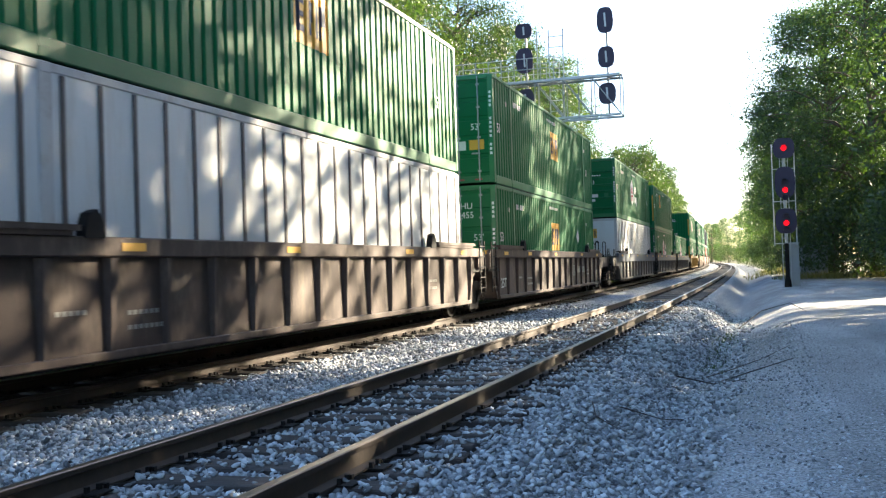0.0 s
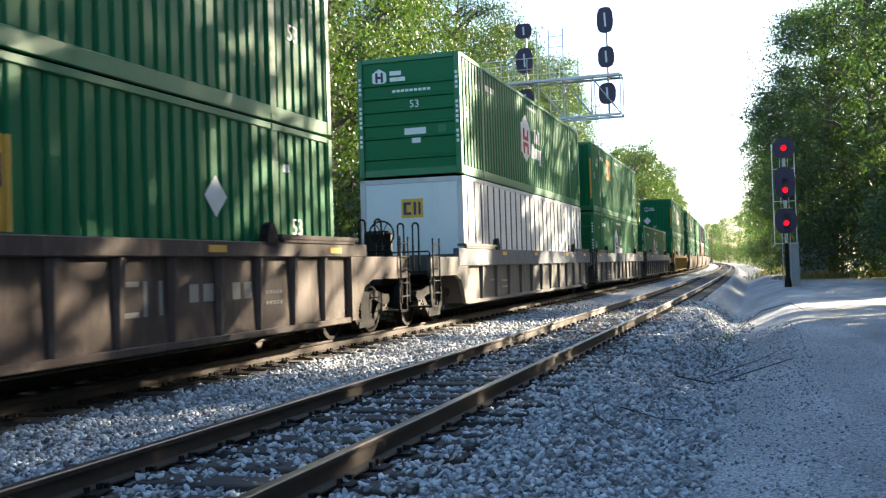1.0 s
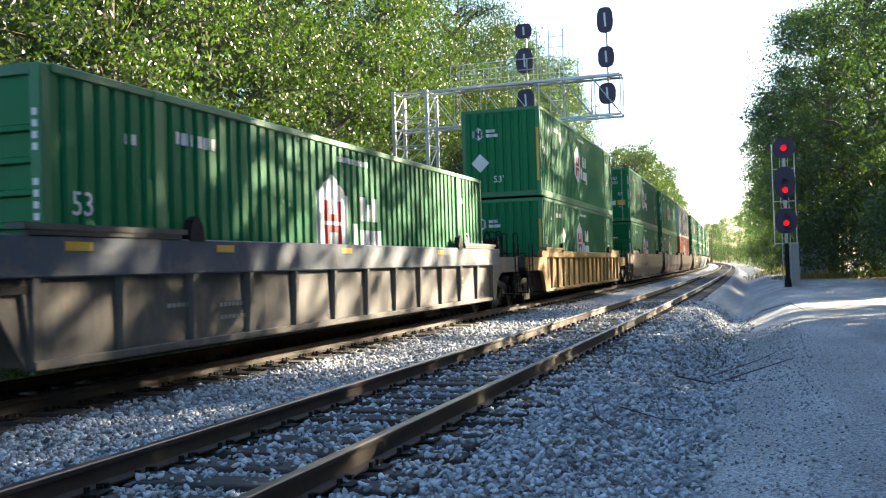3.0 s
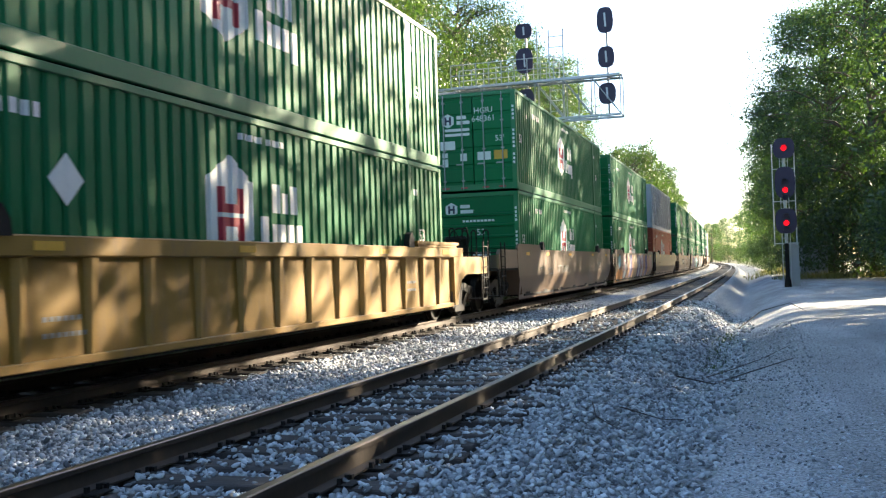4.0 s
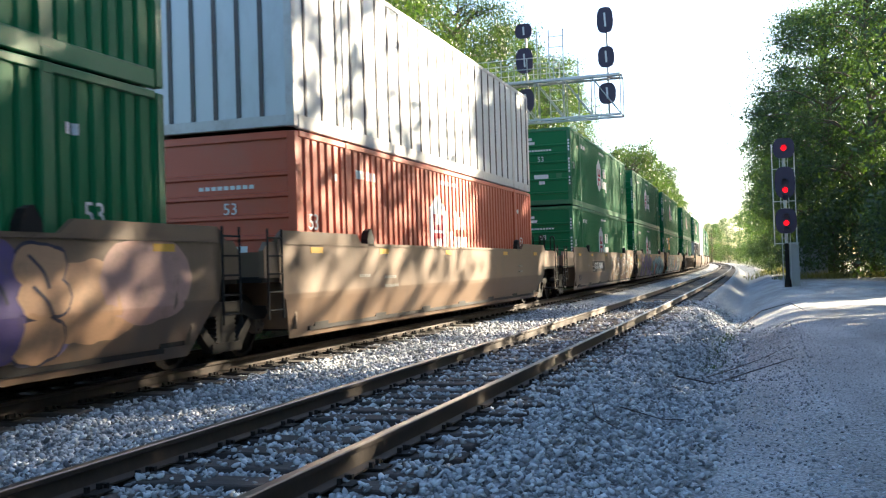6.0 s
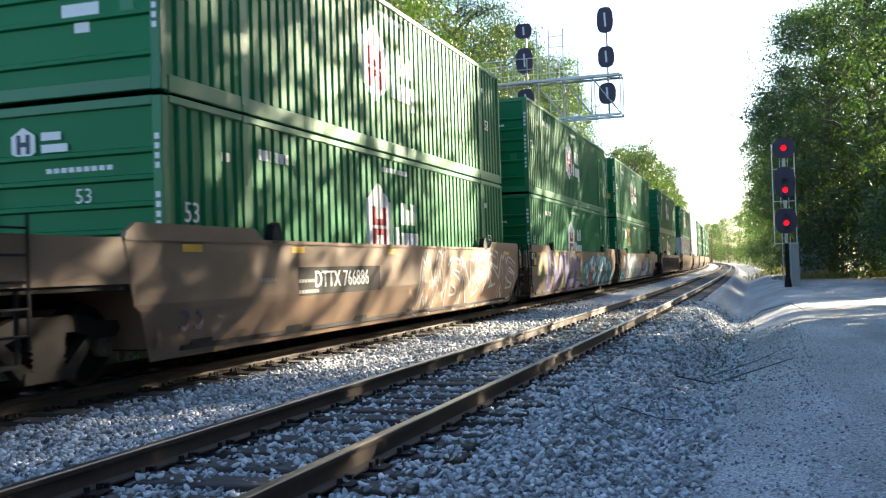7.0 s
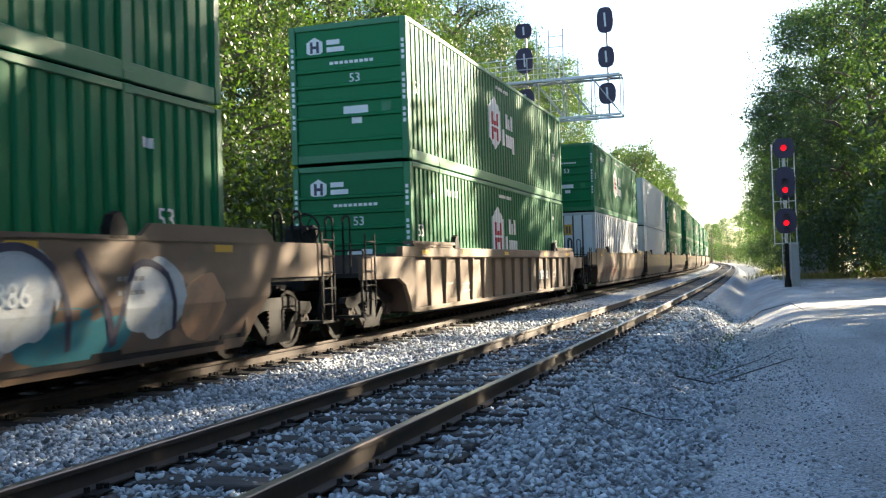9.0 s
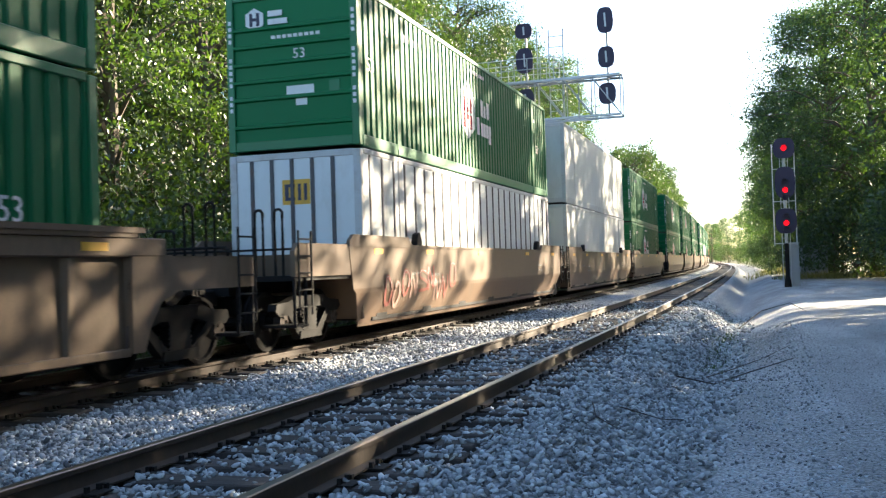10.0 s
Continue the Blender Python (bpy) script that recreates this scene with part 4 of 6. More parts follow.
def car_end(car, kind, paint, d, y, free, near, brake):
    """Platform, bulkhead and fittings at an end. d: -1 near end, 1 far end; y: the container's end there."""
    reach = 2.95 if free else 1.35
    k = kind + str(free) + str(d)
    part("end_deck", shared("end_deck/" + k, lambda: boxes((-HALF + 0.05, HALF - 0.05, min(0, d * reach) + (0.3 if d > 0 else 0), max(0, d * reach) - (0.3 if d < 0 else 0), 1.06, 1.14), (-0.35, 0.35, min(0, d * reach), max(0, d * reach), 0.86, 1.06)), M["iron"]), None, car, "dark steel end deck", Matrix.Translation((0, y, 0)))
    part("end_bulkhead", shared("end_bulkhead/" + kind + str(d), lambda: plate_along([(d * 0.25, 0.36), (d * 0.31, 0.36), (d * 0.5, 1.5), (d * 0.44, 1.5)], -HALF + 0.06, HALF - 0.06), paint), None, car, "", Matrix.Translation((0, y, 0)))
    for s in (-1, 1):
        outline = [(d * 0.9, 1.12), (d * reach, 1.12), (d * reach, 1.5), (d * (reach - 0.12), TOP), (d * 0.9, TOP)]
        if free and kind != "smooth":
            outline = [(d * 0.3, 0.36), (d * 0.52, 0.36), (d * 0.62, 0.62), (d * 0.85, 0.9), (d * 1.2, 1.02), (d * reach, 1.02), (d * reach, TOP - 0.2), (d * 0.3, TOP - 0.2)]
        part("end_beam", shared("end_beam/" + k + str(s) + paint.name, lambda: plate_along(outline, s * (HALF - 0.09), s * (HALF - 0.01)), paint), None, car, "", Matrix.Translation((0, y, 0)))
        if kind == "smooth":
            part("raised_panel", shared("raised_panel/" + str(d) + str(s) + paint.name, lambda: plate_along([(d * 0.98, TOP - 0.01), (-d * 2.1, TOP - 0.01), (-d * 1.85, TOP + 0.17), (d * 0.8, TOP + 0.17), (d * 0.98, TOP + 0.06)], s * (HALF - 0.05), s * (HALF + 0.012)), paint), None, car, "", Matrix.Translation((0, y, 0)))
        else:
            part("side_guard", shared("side_guard/" + str(d) + str(s) + paint.name, lambda: boxes((s * (HALF - 0.18), s * (HALF + 0.04), min(d * 0.5, -d * 2.2), max(d * 0.5, -d * 2.2), TOP + 0.05, TOP + 0.11), (s * (HALF - 0.05), s * (HALF + 0.02), min(d * 0.5, -d * 2.2) + 0.1, max(d * 0.5, -d * 2.2) - 0.1, TOP, TOP + 0.05)), paint), None, car, "", Matrix.Translation((0, y, 0)))
        part("container_guide", shared("container_guide", lambda: plate_along([(-0.16, 0), (0.16, 0), (0.14, 0.16), (0.04, 0.30), (-0.08, 0.26), (-0.15, 0.12)], -0.06, 0.06), M["iron"]), None, car, "dark steel container guide", Matrix.Translation((s * (HALF - 0.04), y - d * 2.45, TOP - 0.02)))
        part("ladder", shared("ladder", lambda: ladder_bm(1.25), M["iron"]), None, car, "", Matrix.Translation((s * (HALF + 0.03), y + d * (reach - 0.25), 0.55)))
    if free:
        for x, h, w in ((-1.15, 0.75, 0.35), (0.62, 1.0, 0.13), (0.95, 1.0, 0.13)):
            part("grab_iron", shared("grab_iron/" + str(h), lambda: grab_iron(h, w), M["iron"]), None, car, "thin black grab iron", Matrix.Translation((x, y + d * (reach - 0.35), 1.14)))
        part("handrail", shared("handrail", lambda: bent_tube([(-1.3, 0, -0.4), (-1.3, 0, -0.03), (-1.27, 0, 0), (1.27, 0, 0), (1.3, 0, -0.03), (1.3, 0, -0.4)], 0.02), M["iron"]), None, car, "thin black handrail", Matrix.Translation((0, y + d * (reach - 0.4), 1.54)))
        part("coupler", shared("coupler/" + str(d), lambda: coupler_bm(-d), M["iron"]), None, car, "", Matrix.Translation((0, y + d * (FREE - 0.72), 0)))
        part("step_iron", shared("step_iron", lambda: boxes((0.9, 1.45, -0.2, 0.2, 0.38, 0.42), (1.40, 1.44, -0.2, -0.16, 0.4, 1.1), (1.40, 1.44, 0.16, 0.2, 0.4, 1.1)), M["iron"]), None, car, "", Matrix.Translation((0, y + d * (reach - 0.2), 0)))
        truck(car, y + d * 1.75, near)
    if brake:
        part("brake_stand", shared("brake_stand", lambda: boxes((-0.35, 0.25, -0.1, 0.12, 1.1, 2.0), bevel=0.06), M["iron"]), None, car, "", Matrix.Translation((0.3, y + d * (reach - 0.15), 0)))
        part("brake_wheel", shared("brake_wheel", brake_wheel_bm, M["iron"]), None, car, "spoked black brake wheel", Matrix.Translation((0.4, y + d * (reach + 0.02), 1.92)))


def surf(out):
    """Where the painted side lies at height z, and out beyond it."""
    return lambda z: (HALF if z > 0.84 else HALF - 0.012 - (0.80 - min(z, 0.80)) * 0.148 / 0.58) + out


def stroke(pts, w, out):
    """A flat painted ribbon through points (y, z); it rises a hair along its length, so that it never meets itself in one plane."""
    bm = bmesh.new()
    pts = [Vector(p) for p in pts]
    n = len(pts)
    L, R = [], []
    for i, p in enumerate(pts):
        a = (p - pts[i - 1]).normalized() if i else (pts[1] - p).normalized()
        b = (pts[i + 1] - p).normalized() if i < n - 1 else a
        m = Vector((-(a.y + b.y), a.x + b.x))
        m = m.normalized() if m.length > 0.05 else Vector((-a.y, a.x))
        k = w * min(1.7, 1 / max(0.3, m.dot(Vector((-a.y, a.x)))))
        q = p - a * w * 0.8 if i == 0 else p + a * w * 0.8 if i == n - 1 else p
        x = surf(out + 0.004 * i / n)
        for side, line in ((1, L), (-1, R)):
            c = q + m * k * side
            z = min(1.6, max(0.24, c.y))
            line.append(bm.verts.new((x(z), c.x, z)))
    for i in range(n - 1):
        bm.faces.new((L[i], R[i], R[i + 1], L[i + 1]))
    return bm


def curve_points(ctrl, n=4):
    """Soft curve through control points."""
    out = []
    c = [ctrl[0]] + list(ctrl) + [ctrl[-1]]
    for i in range(1, len(c) - 2):
        p0, p1, p2, p3 = [Vector(q) for q in c[i - 1:i + 3]]
        for k in range(n):
            t = k / n
            out.append(0.5 * ((2 * p1) + (p2 - p0) * t + (2 * p0 - 5 * p1 + 4 * p2 - p3) * t * t + (3 * p1 - p0 - 3 * p2 + p3) * t ** 3))
    out.append(Vector(ctrl[-1]))
    return out


def sprayed(car, seed, y0, y1, colours, paint_mats, big=True):
    """Spray-painted shapes that cannot be read: fat strokes with an outline over a wash of colour."""
    r = random.Random(seed)
    y = y0
    while y < y1:
        w = r.uniform(0.6, 1.1) * (1 if big else 0.45)
        h = r.uniform(0.8, 1.02) * (1 if big else 0.5)
        b = r.uniform(0.36, 0.46) if big else r.uniform(0.5, 0.85)
        fat = r.uniform(0.11, 0.17) * (1 if big else 0.25)
        lean = r.uniform(-0.1, 0.25)
        style = r.randrange(4)
        if style == 0:
            raw = [(0, 0), (0.05, 1), (0.9, 0.05), (1, 1)]
        elif style == 1:
            raw = [(0.5 + 0.5 * math.cos(a * 0.7), 0.5 + 0.5 * math.sin(a * 0.7)) for a in range(10)]
        elif style == 2:
            raw = [(0.95, 0.9), (0.3, 1), (0.05, 0.72), (0.8, 0.42), (0.9, 0.1), (0.1, 0.0)]
        else:
            raw = [(0, 0), (0.35, 1), (0.6, 0.35), (0.75, 1), (1.05, 0)]
        raw = [(y + w * (u + r.uniform(-0.08, 0.08)) + lean * v * h, b + h * (v + r.uniform(-0.06, 0.06))) for u, v in raw]
        pts = curve_points(raw, 4 if style in (1, 2) else 5)
        if big:
            wash = [(y + r.uniform(-0.2, 0.2), r.uniform(0.5, 0.7)), (y + w * 0.5, r.uniform(0.8, 1.2)), (y + w, r.uniform(0.6, 1.1))]
            part("spray_wash", stroke(curve_points(wash), r.uniform(0.30, 0.42), 0.003), paint_mats[0], car, "faint sprayed colour wash")
        letter = part("spray_shape", stroke(pts, fat * 1.38, 0.008), paint_mats[1], car, "dark sprayed outline")
        part("spray_fill", stroke(pts, fat, 0.013), colours[r.randrange(len(colours))], letter, "sprayed fill colour")
        part("spray_shine", stroke([(p[0] - fat * 0.3, p[1] + fat * 0.2) for p in pts[:max(3, len(pts) // 2)]], fat * 0.15, 0.018), paint_mats[2], letter, "loose sprayed highlight stroke")
        y += w * r.uniform(0.85, 1.1) + (0.1 if big else 0.15)


def patch(low, high, y0, y1, out, n=16):
    """A painted area between two edges, low(y) and high(y), laid over the fold of the side sheet."""
    bm = bmesh.new()
    x = surf(out)
    cols = []
    for i in range(n + 1):
        y = y0 + (y1 - y0) * i / n
        lo, hi = max(0.25, low(y)), min(1.585, high(y))
        hi = max(hi, lo + 0.004)
        if lo < 0.76 and hi > 0.92:
            zs = [lo + (0.80 - lo) * k / 3 for k in range(4)] + [0.85 + (hi - 0.85) * k / 3 for k in range(4)]
        else:
            zs = [lo + (hi - lo) * k / 7 for k in range(8)]
        cols.append([bm.verts.new((x(z), y, z)) for z in zs])
    for c, d in zip(cols, cols[1:]):
        for k in range(7):
            bm.faces.new((c[k], d[k], d[k + 1], c[k + 1]))
    return bm


def blob(cy, cz, ry, rz, out, seed=0):
    """A soft uneven cloud of paint."""
    def half(y):
        return rz * math.sqrt(max(0.0, 1 - ((y - cy) / ry) ** 2)) * (1 + 0.22 * noise.noise((y * 3.1, seed, 0)))
    return patch(lambda y: cz - half(y) + 0.05 * noise.noise((y * 5, seed, 4)), lambda y: cz + half(y) + 0.05 * noise.noise((y * 5, seed, 9)), cy - ry, cy + ry, out, 18)


def blade(y0, z0, y1, z1, w0, w1, out):
    """A straight painted blade that widens or narrows along its length."""
    bm = bmesh.new()
    a, b = Vector((y0, z0)), Vector((y1, z1))
    d = (b - a).normalized()
    q = Vector((-d.y, d.x))
    rows = []
    for i in range(9):
        c, w = a.lerp(b, i / 8), w0 + (w1 - w0) * i / 8
        row = []
        for k in (-1, 0, 1):
            e = c + q * w * k
            z = min(1.6, max(0.24, e.y))
            row.append(bm.verts.new((surf(out)(z), e.x, z)))
        rows.append(row)
    for r, t in zip(rows, rows[1:]):
        for k in (0, 1):
            bm.faces.new((r[k], r[k + 1], t[k + 1], t[k]))
    return bm


BLADES = [(1.25, 1.0, 1.75, 0.28, 0.02, 0.26), (1.75, 1.58, 2.0, 0.3, 0.17, 0.14), (2.35, 1.55, 2.9, 0.85, 0.13, 0.09), (1.95, 1.15, 2.85, 0.8, 0.04, 0.13), (2.9, 1.0, 2.75, 0.28, 0.2, 0.1), (3.75, 1.58, 2.9, 0.3, 0.16, 0.1), (3.82, 1.55, 3.75, 0.4, 0.12, 0.17), (4.3, 1.58, 4.6, 0.55, 0.18, 0.1)]
BLADES += [(5.0, 1.58, 4.62, 0.5, 0.16, 0.09), (5.05, 1.55, 5.3, 0.7, 0.1, 0.12), (6.2, 1.55, 5.4, 0.75, 0.18, 0.08), (5.1, 0.45, 6.3, 0.6, 0.2, 0.08), (6.3, 1.5, 6.4, 0.45, 0.14, 0.2), (6.9, 1.4, 6.5, 0.7, 0.13, 0.07), (6.6, 0.4, 7.6, 0.45, 0.17, 0.08), (7.2, 1.4, 7.4, 0.7, 0.12, 0.09)]


def purple_piece(car):
    """Spiky overlapping shapes in purple over clouds of lime and brown."""
    r = random.Random(5)
    for k in range(15):
        cy = 0.6 + 0.52 * k
        part("spray_cloud", blob(cy, r.uniform(0.5, 1.35), r.uniform(0.3, 0.6), r.uniform(0.22, 0.42), 0.002 + 0.0015 * (k % 3), k), SPRAY[("lime", "brownish", "lime", "peach", "lime")[k % 5]], car, "cloud of sprayed colour")
    for k, (a, b, c, d, e, f) in enumerate(BLADES):
        up = 0.0012 * k
        shape = part("spray_shape", blade(a, b, c, d, e + 0.05, f + 0.05, 0.010 + up), SPRAY["navy"], car, "dark sprayed outline")
        part("spray_fill", blade(a, b, c, d, e, f, 0.0145 + up), SPRAY[("purple", "violet", "lilac")[k % 3]], shape, "purple sprayed fill")
        part("spray_shine", blade(a + 0.03, b - 0.12, a * 0.45 + c * 0.55, b * 0.45 + d * 0.55, e * 0.3, f * 0.42, 0.019 + up), SPRAY["lilac"], shape, "pale lilac sprayed highlight")


def teal_piece(car):
    """Fans of teal and pale blue shards with dark lines between them."""
    r = random.Random(6)
    for k in range(9):
        part("spray_cloud", blob(8.6 + 0.82 * k, r.uniform(0.45, 0.95), r.uniform(0.6, 0.9), r.uniform(0.3, 0.5), 0.002 + 0.0015 * (k % 3), 30 + k), SPRAY[("teal", "deep", "rose", "teal")[k % 4]], car, "cloud of sprayed colour")
    n = 0
    for peak, top, spread in ((8.9, 1.25, 0.6), (10.45, 1.52, 1.0), (12.2, 1.55, 1.05), (13.1, 1.5, 1.3), (14.5, 1.35, 0.9), (11.3, 0.95, 1.2), (13.8, 0.8, 1.1)):
        for k in range(6):
            f = (k - 2.5) / 2.5
            up = 0.0006 * n
            b = top - r.uniform(0.55, 0.95) * (1 - 0.45 * abs(f))
            a = peak + f * spread + r.uniform(-0.1, 0.1)
            shape = part("spray_shape", blade(peak + 0.06 * f, top, a, max(0.3, b), 0.035, r.uniform(0.13, 0.21), 0.009 + up), SPRAY["deep"], car, "dark teal sprayed outline")
            part("spray_fill", blade(peak + 0.08 * f, top - 0.05, a, max(0.34, b + 0.03), 0.02, r.uniform(0.08, 0.15), 0.0135 + up), SPRAY[("sky", "teal", "ice", "sky", "teal", "chalk")[(k + n) % 6]], shape, "teal and pale blue sprayed fill")
            n += 1


GLYPH = {
    "N": [(0.0, 0.0), (0.12, 1.0), (0.2, 0.95), (0.78, 0.05), (0.85, 0.1), (1.0, 1.0)],
    "O": [(0.5, 1.0), (0.12, 0.8), (0.0, 0.4), (0.3, 0.02), (0.75, 0.08), (1.0, 0.5), (0.85, 0.88), (0.5, 1.0)],
    "I": [(0.5, 1.0), (0.5, 0.5), (0.45, 0.0)],
    "S": [(0.95, 0.95), (0.3, 1.0), (0.1, 0.72), (0.8, 0.45), (0.85, 0.1), (0.05, 0.0)],
    "E": [(1.05, 0.98), (0.1, 0.95), (0.1, 0.52), (0.8, 0.55), (0.1, 0.5), (0.05, 0.04), (1.05, 0.08)],
    "M": [(0.0, 0.0), (0.1, 1.0), (0.5, 0.35), (0.9, 1.0), (1.0, 0.0)],
    "A": [(0.0, 0.0), (0.5, 1.0), (0.82, 0.4), (0.2, 0.38), (0.82, 0.4), (1.0, 0.0)],
    "K": [(0.05, 1.0), (0.05, 0.0), (0.05, 0.45), (0.95, 1.0), (0.3, 0.5), (1.0, 0.0)],
}


def throw_up(car, word, y, z, w, h, fat, gap, fills, outline="navy", halo="chalk", soft=True):
    """Fat sprayed letters with a dark outline and a pale halo."""
    for i, ch in enumerate(word):
        wide = w * (0.45 if ch == "I" else 1.0)
        raw = [(y + wide * u, z + h * v) for u, v in GLYPH[ch]]
        pts = curve_points(raw, 4) if ch in "OSI" or soft else [Vector(q) for q in raw]
        up = 0.0008 * i
        if halo:
            part("spray_halo", stroke(pts, fat * 1.6, 0.006 + up), SPRAY[halo], car, "pale sprayed halo")
        letter = part("spray_letter", stroke(pts, fat * 1.33, 0.012 + up), SPRAY[outline], car, "dark sprayed outline")
        part("spray_fill", stroke(pts, fat, 0.018 + up), SPRAY[fills[i % len(fills)]], letter, "sprayed fill colour")
        y += wide + gap


def noise_piece(car):
    """Grey lettering with dark outlines over turquoise clouds."""
    for k, (cy, cz, ry, rz, c) in enumerate(((0.3, 0.5, 0.75, 0.28, "turquoise"), (3.5, 1.2, 0.5, 0.3, "turquoise"), (4.0, 0.5, 1.0, 0.25, "turquoise"), (6.6, 0.6, 1.1, 0.3, "turquoise"), (7.9, 0.9, 0.8, 0.35, "peach"), (8.9, 0.75, 0.45, 0.42, "azure"), (10.3, 0.55, 1.4, 0.3, "grey"), (11.6, 1.05, 0.75, 0.5, "chalk"), (12.6, 0.6, 0.9, 0.3, "teal"), (13.9, 0.95, 0.6, 0.45, "chalk"), (14.9, 0.8, 0.5, 0.4, "peach"))):
        part("spray_cloud", blob(cy, cz, ry, rz, 0.002 + 0.001 * (k % 2), 60 + k), SPRAY[c], car, "cloud of sprayed colour")
    throw_up(car, "MAKE", 0.98, 1.02, 0.26, 0.42, 0.045, 0.09, ["grey"])
    throw_up(car, "SOME", 0.92, 0.42, 0.26, 0.40, 0.05, 0.09, ["grey"])
    throw_up(car, "NOISE", 2.55, 0.45, 0.82, 0.98, 0.125, 0.2, ["chalk", "grey", "grey", "grey", "grey"])
    part("spray_fill", blob(4.0, 0.95, 0.2, 0.3, 0.005, 3), SPRAY["turquoise"], car, "turquoise sprayed fill")
    for k, (pts, w) in enumerate((([(9.25, 1.35), (9.25, 0.75), (9.3, 0.7), (10.6, 0.72)], 0.06), ([(10.9, 0.8), (11.2, 1.35), (11.8, 1.5), (12.3, 1.2), (12.5, 0.5)], 0.04), ([(12.6, 1.45), (13.0, 0.9), (13.2, 0.5)], 0.05), ([(13.2, 0.5), (13.5, 1.3), (14.1, 1.2), (14.3, 0.6)], 0.04), ([(8.3, 0.35), (8.6, 0.9), (9.0, 1.1), (9.1, 0.4)], 0.03))):
        part("spray_line", stroke(curve_points(pts), w, 0.008 + 0.001 * k), SPRAY["navy"], car, "dark sprayed line")


def bubble_piece(car):
    """Pale rounded shapes with loose dark outlines over washes of orange and peach."""
    r = random.Random(3)
    for k in range(18):
        cy = max(0.55, 0.1 + 0.88 * k)
        c = ("orange", "orange", "peach", "pink", "brownish", "peach", "lilac", "peach", "pink")[k % 9] if k > 2 else "orange"
        part("spray_cloud", blob(cy, r.uniform(0.45, 0.8) if k < 3 else r.uniform(0.6, 1.2), r.uniform(0.6, 0.9), r.uniform(0.3, 0.5), 0.002 + 0.0015 * (k % 3), 90 + k), SPRAY[c], car, "cloud of sprayed colour")
    part("spray_cloud", blob(0.75, 1.25, 0.5, 0.32, 0.0075, 7), SPRAY["sky"], car, "pale blue sprayed cloud")
    part("spray_line", stroke(curve_points([(1.1, 1.55), (0.5, 1.5), (0.25, 1.1), (0.5, 0.85), (0.9, 0.9)]), 0.05, 0.012), SPRAY["navy"], car, "dark sprayed line")
    part("spray_line", stroke(curve_points([(1.15, 0.3), (1.3, 0.9), (1.7, 1.05), (2.0, 0.7), (2.3, 0.8), (2.4, 1.45)]), 0.045, 0.016), SPRAY["navy"], car, "dark sprayed line")
    y, k = 2.3, 0
    while y < 13.5:
        n = 3 if r.random() < 0.6 else 2
        w = r.uniform(0.26, 0.42)
        fill = ("pink", "chalk", "pink", "peach", "lilac", "violet", "peach", "sand", "sand", "sand", "violet", "chalk", "lilac")[k % 13]
        for j in range(n):
            cz = 0.42 + (j + 0.5) * 1.1 / n + r.uniform(-0.06, 0.06)
            cy = y + r.uniform(-0.08, 0.08)
            up = 0.0012 * ((3 * k + j) % 5)
            b = part("spray_bubble", blob(cy, cz, w + 0.035, 0.66 / n + 0.035, 0.009 + up, k * 3 + j), SPRAY["navy" if k % 3 else "violet"], car, "dark sprayed outline")
            part("spray_fill", blob(cy, cz, w, 0.66 / n, 0.0185 + up, k * 3 + j), SPRAY[fill], b, "pale sprayed fill")
            if j:
                part("spray_line", stroke(curve_points([(cy - w * 0.4, cz + 0.1), (cy + w * 0.1, cz - 0.05), (cy + w * 0.3, cz - 0.2)]), 0.018, 0.026), SPRAY["navy"], b, "dark sprayed line")
        y += w * r.uniform(1.5, 2.0)
        k += 1


SPRAY = {n: material("spray_" + n, c, 0.6, vary=0.35, scale=2.2, dirt=(0.12, 0.09, 0.06), dirt_amount=0.45, bump=0.03) for n, c in dict(
    grey=(0.30, 0.31, 0.34), teal=(0.02, 0.15, 0.19), sky=(0.15, 0.34, 0.40), purple=(0.055, 0.035, 0.12), lilac=(0.17, 0.14, 0.27), pink=(0.40, 0.24, 0.20), lime=(0.16, 0.18, 0.03), rose=(0.30, 0.08, 0.06), navy=(0.02, 0.02, 0.05), chalk=(0.5, 0.52, 0.52), brownish=(0.20, 0.12, 0.07), peach=(0.42, 0.24, 0.13), violet=(0.085, 0.06, 0.19), deep=(0.012, 0.06, 0.085), ice=(0.34, 0.50, 0.55), turquoise=(0.02, 0.33, 0.40), azure=(0.02, 0.12, 0.36), orange=(0.42, 0.17, 0.03), sand=(0.36, 0.27, 0.17)).items()}


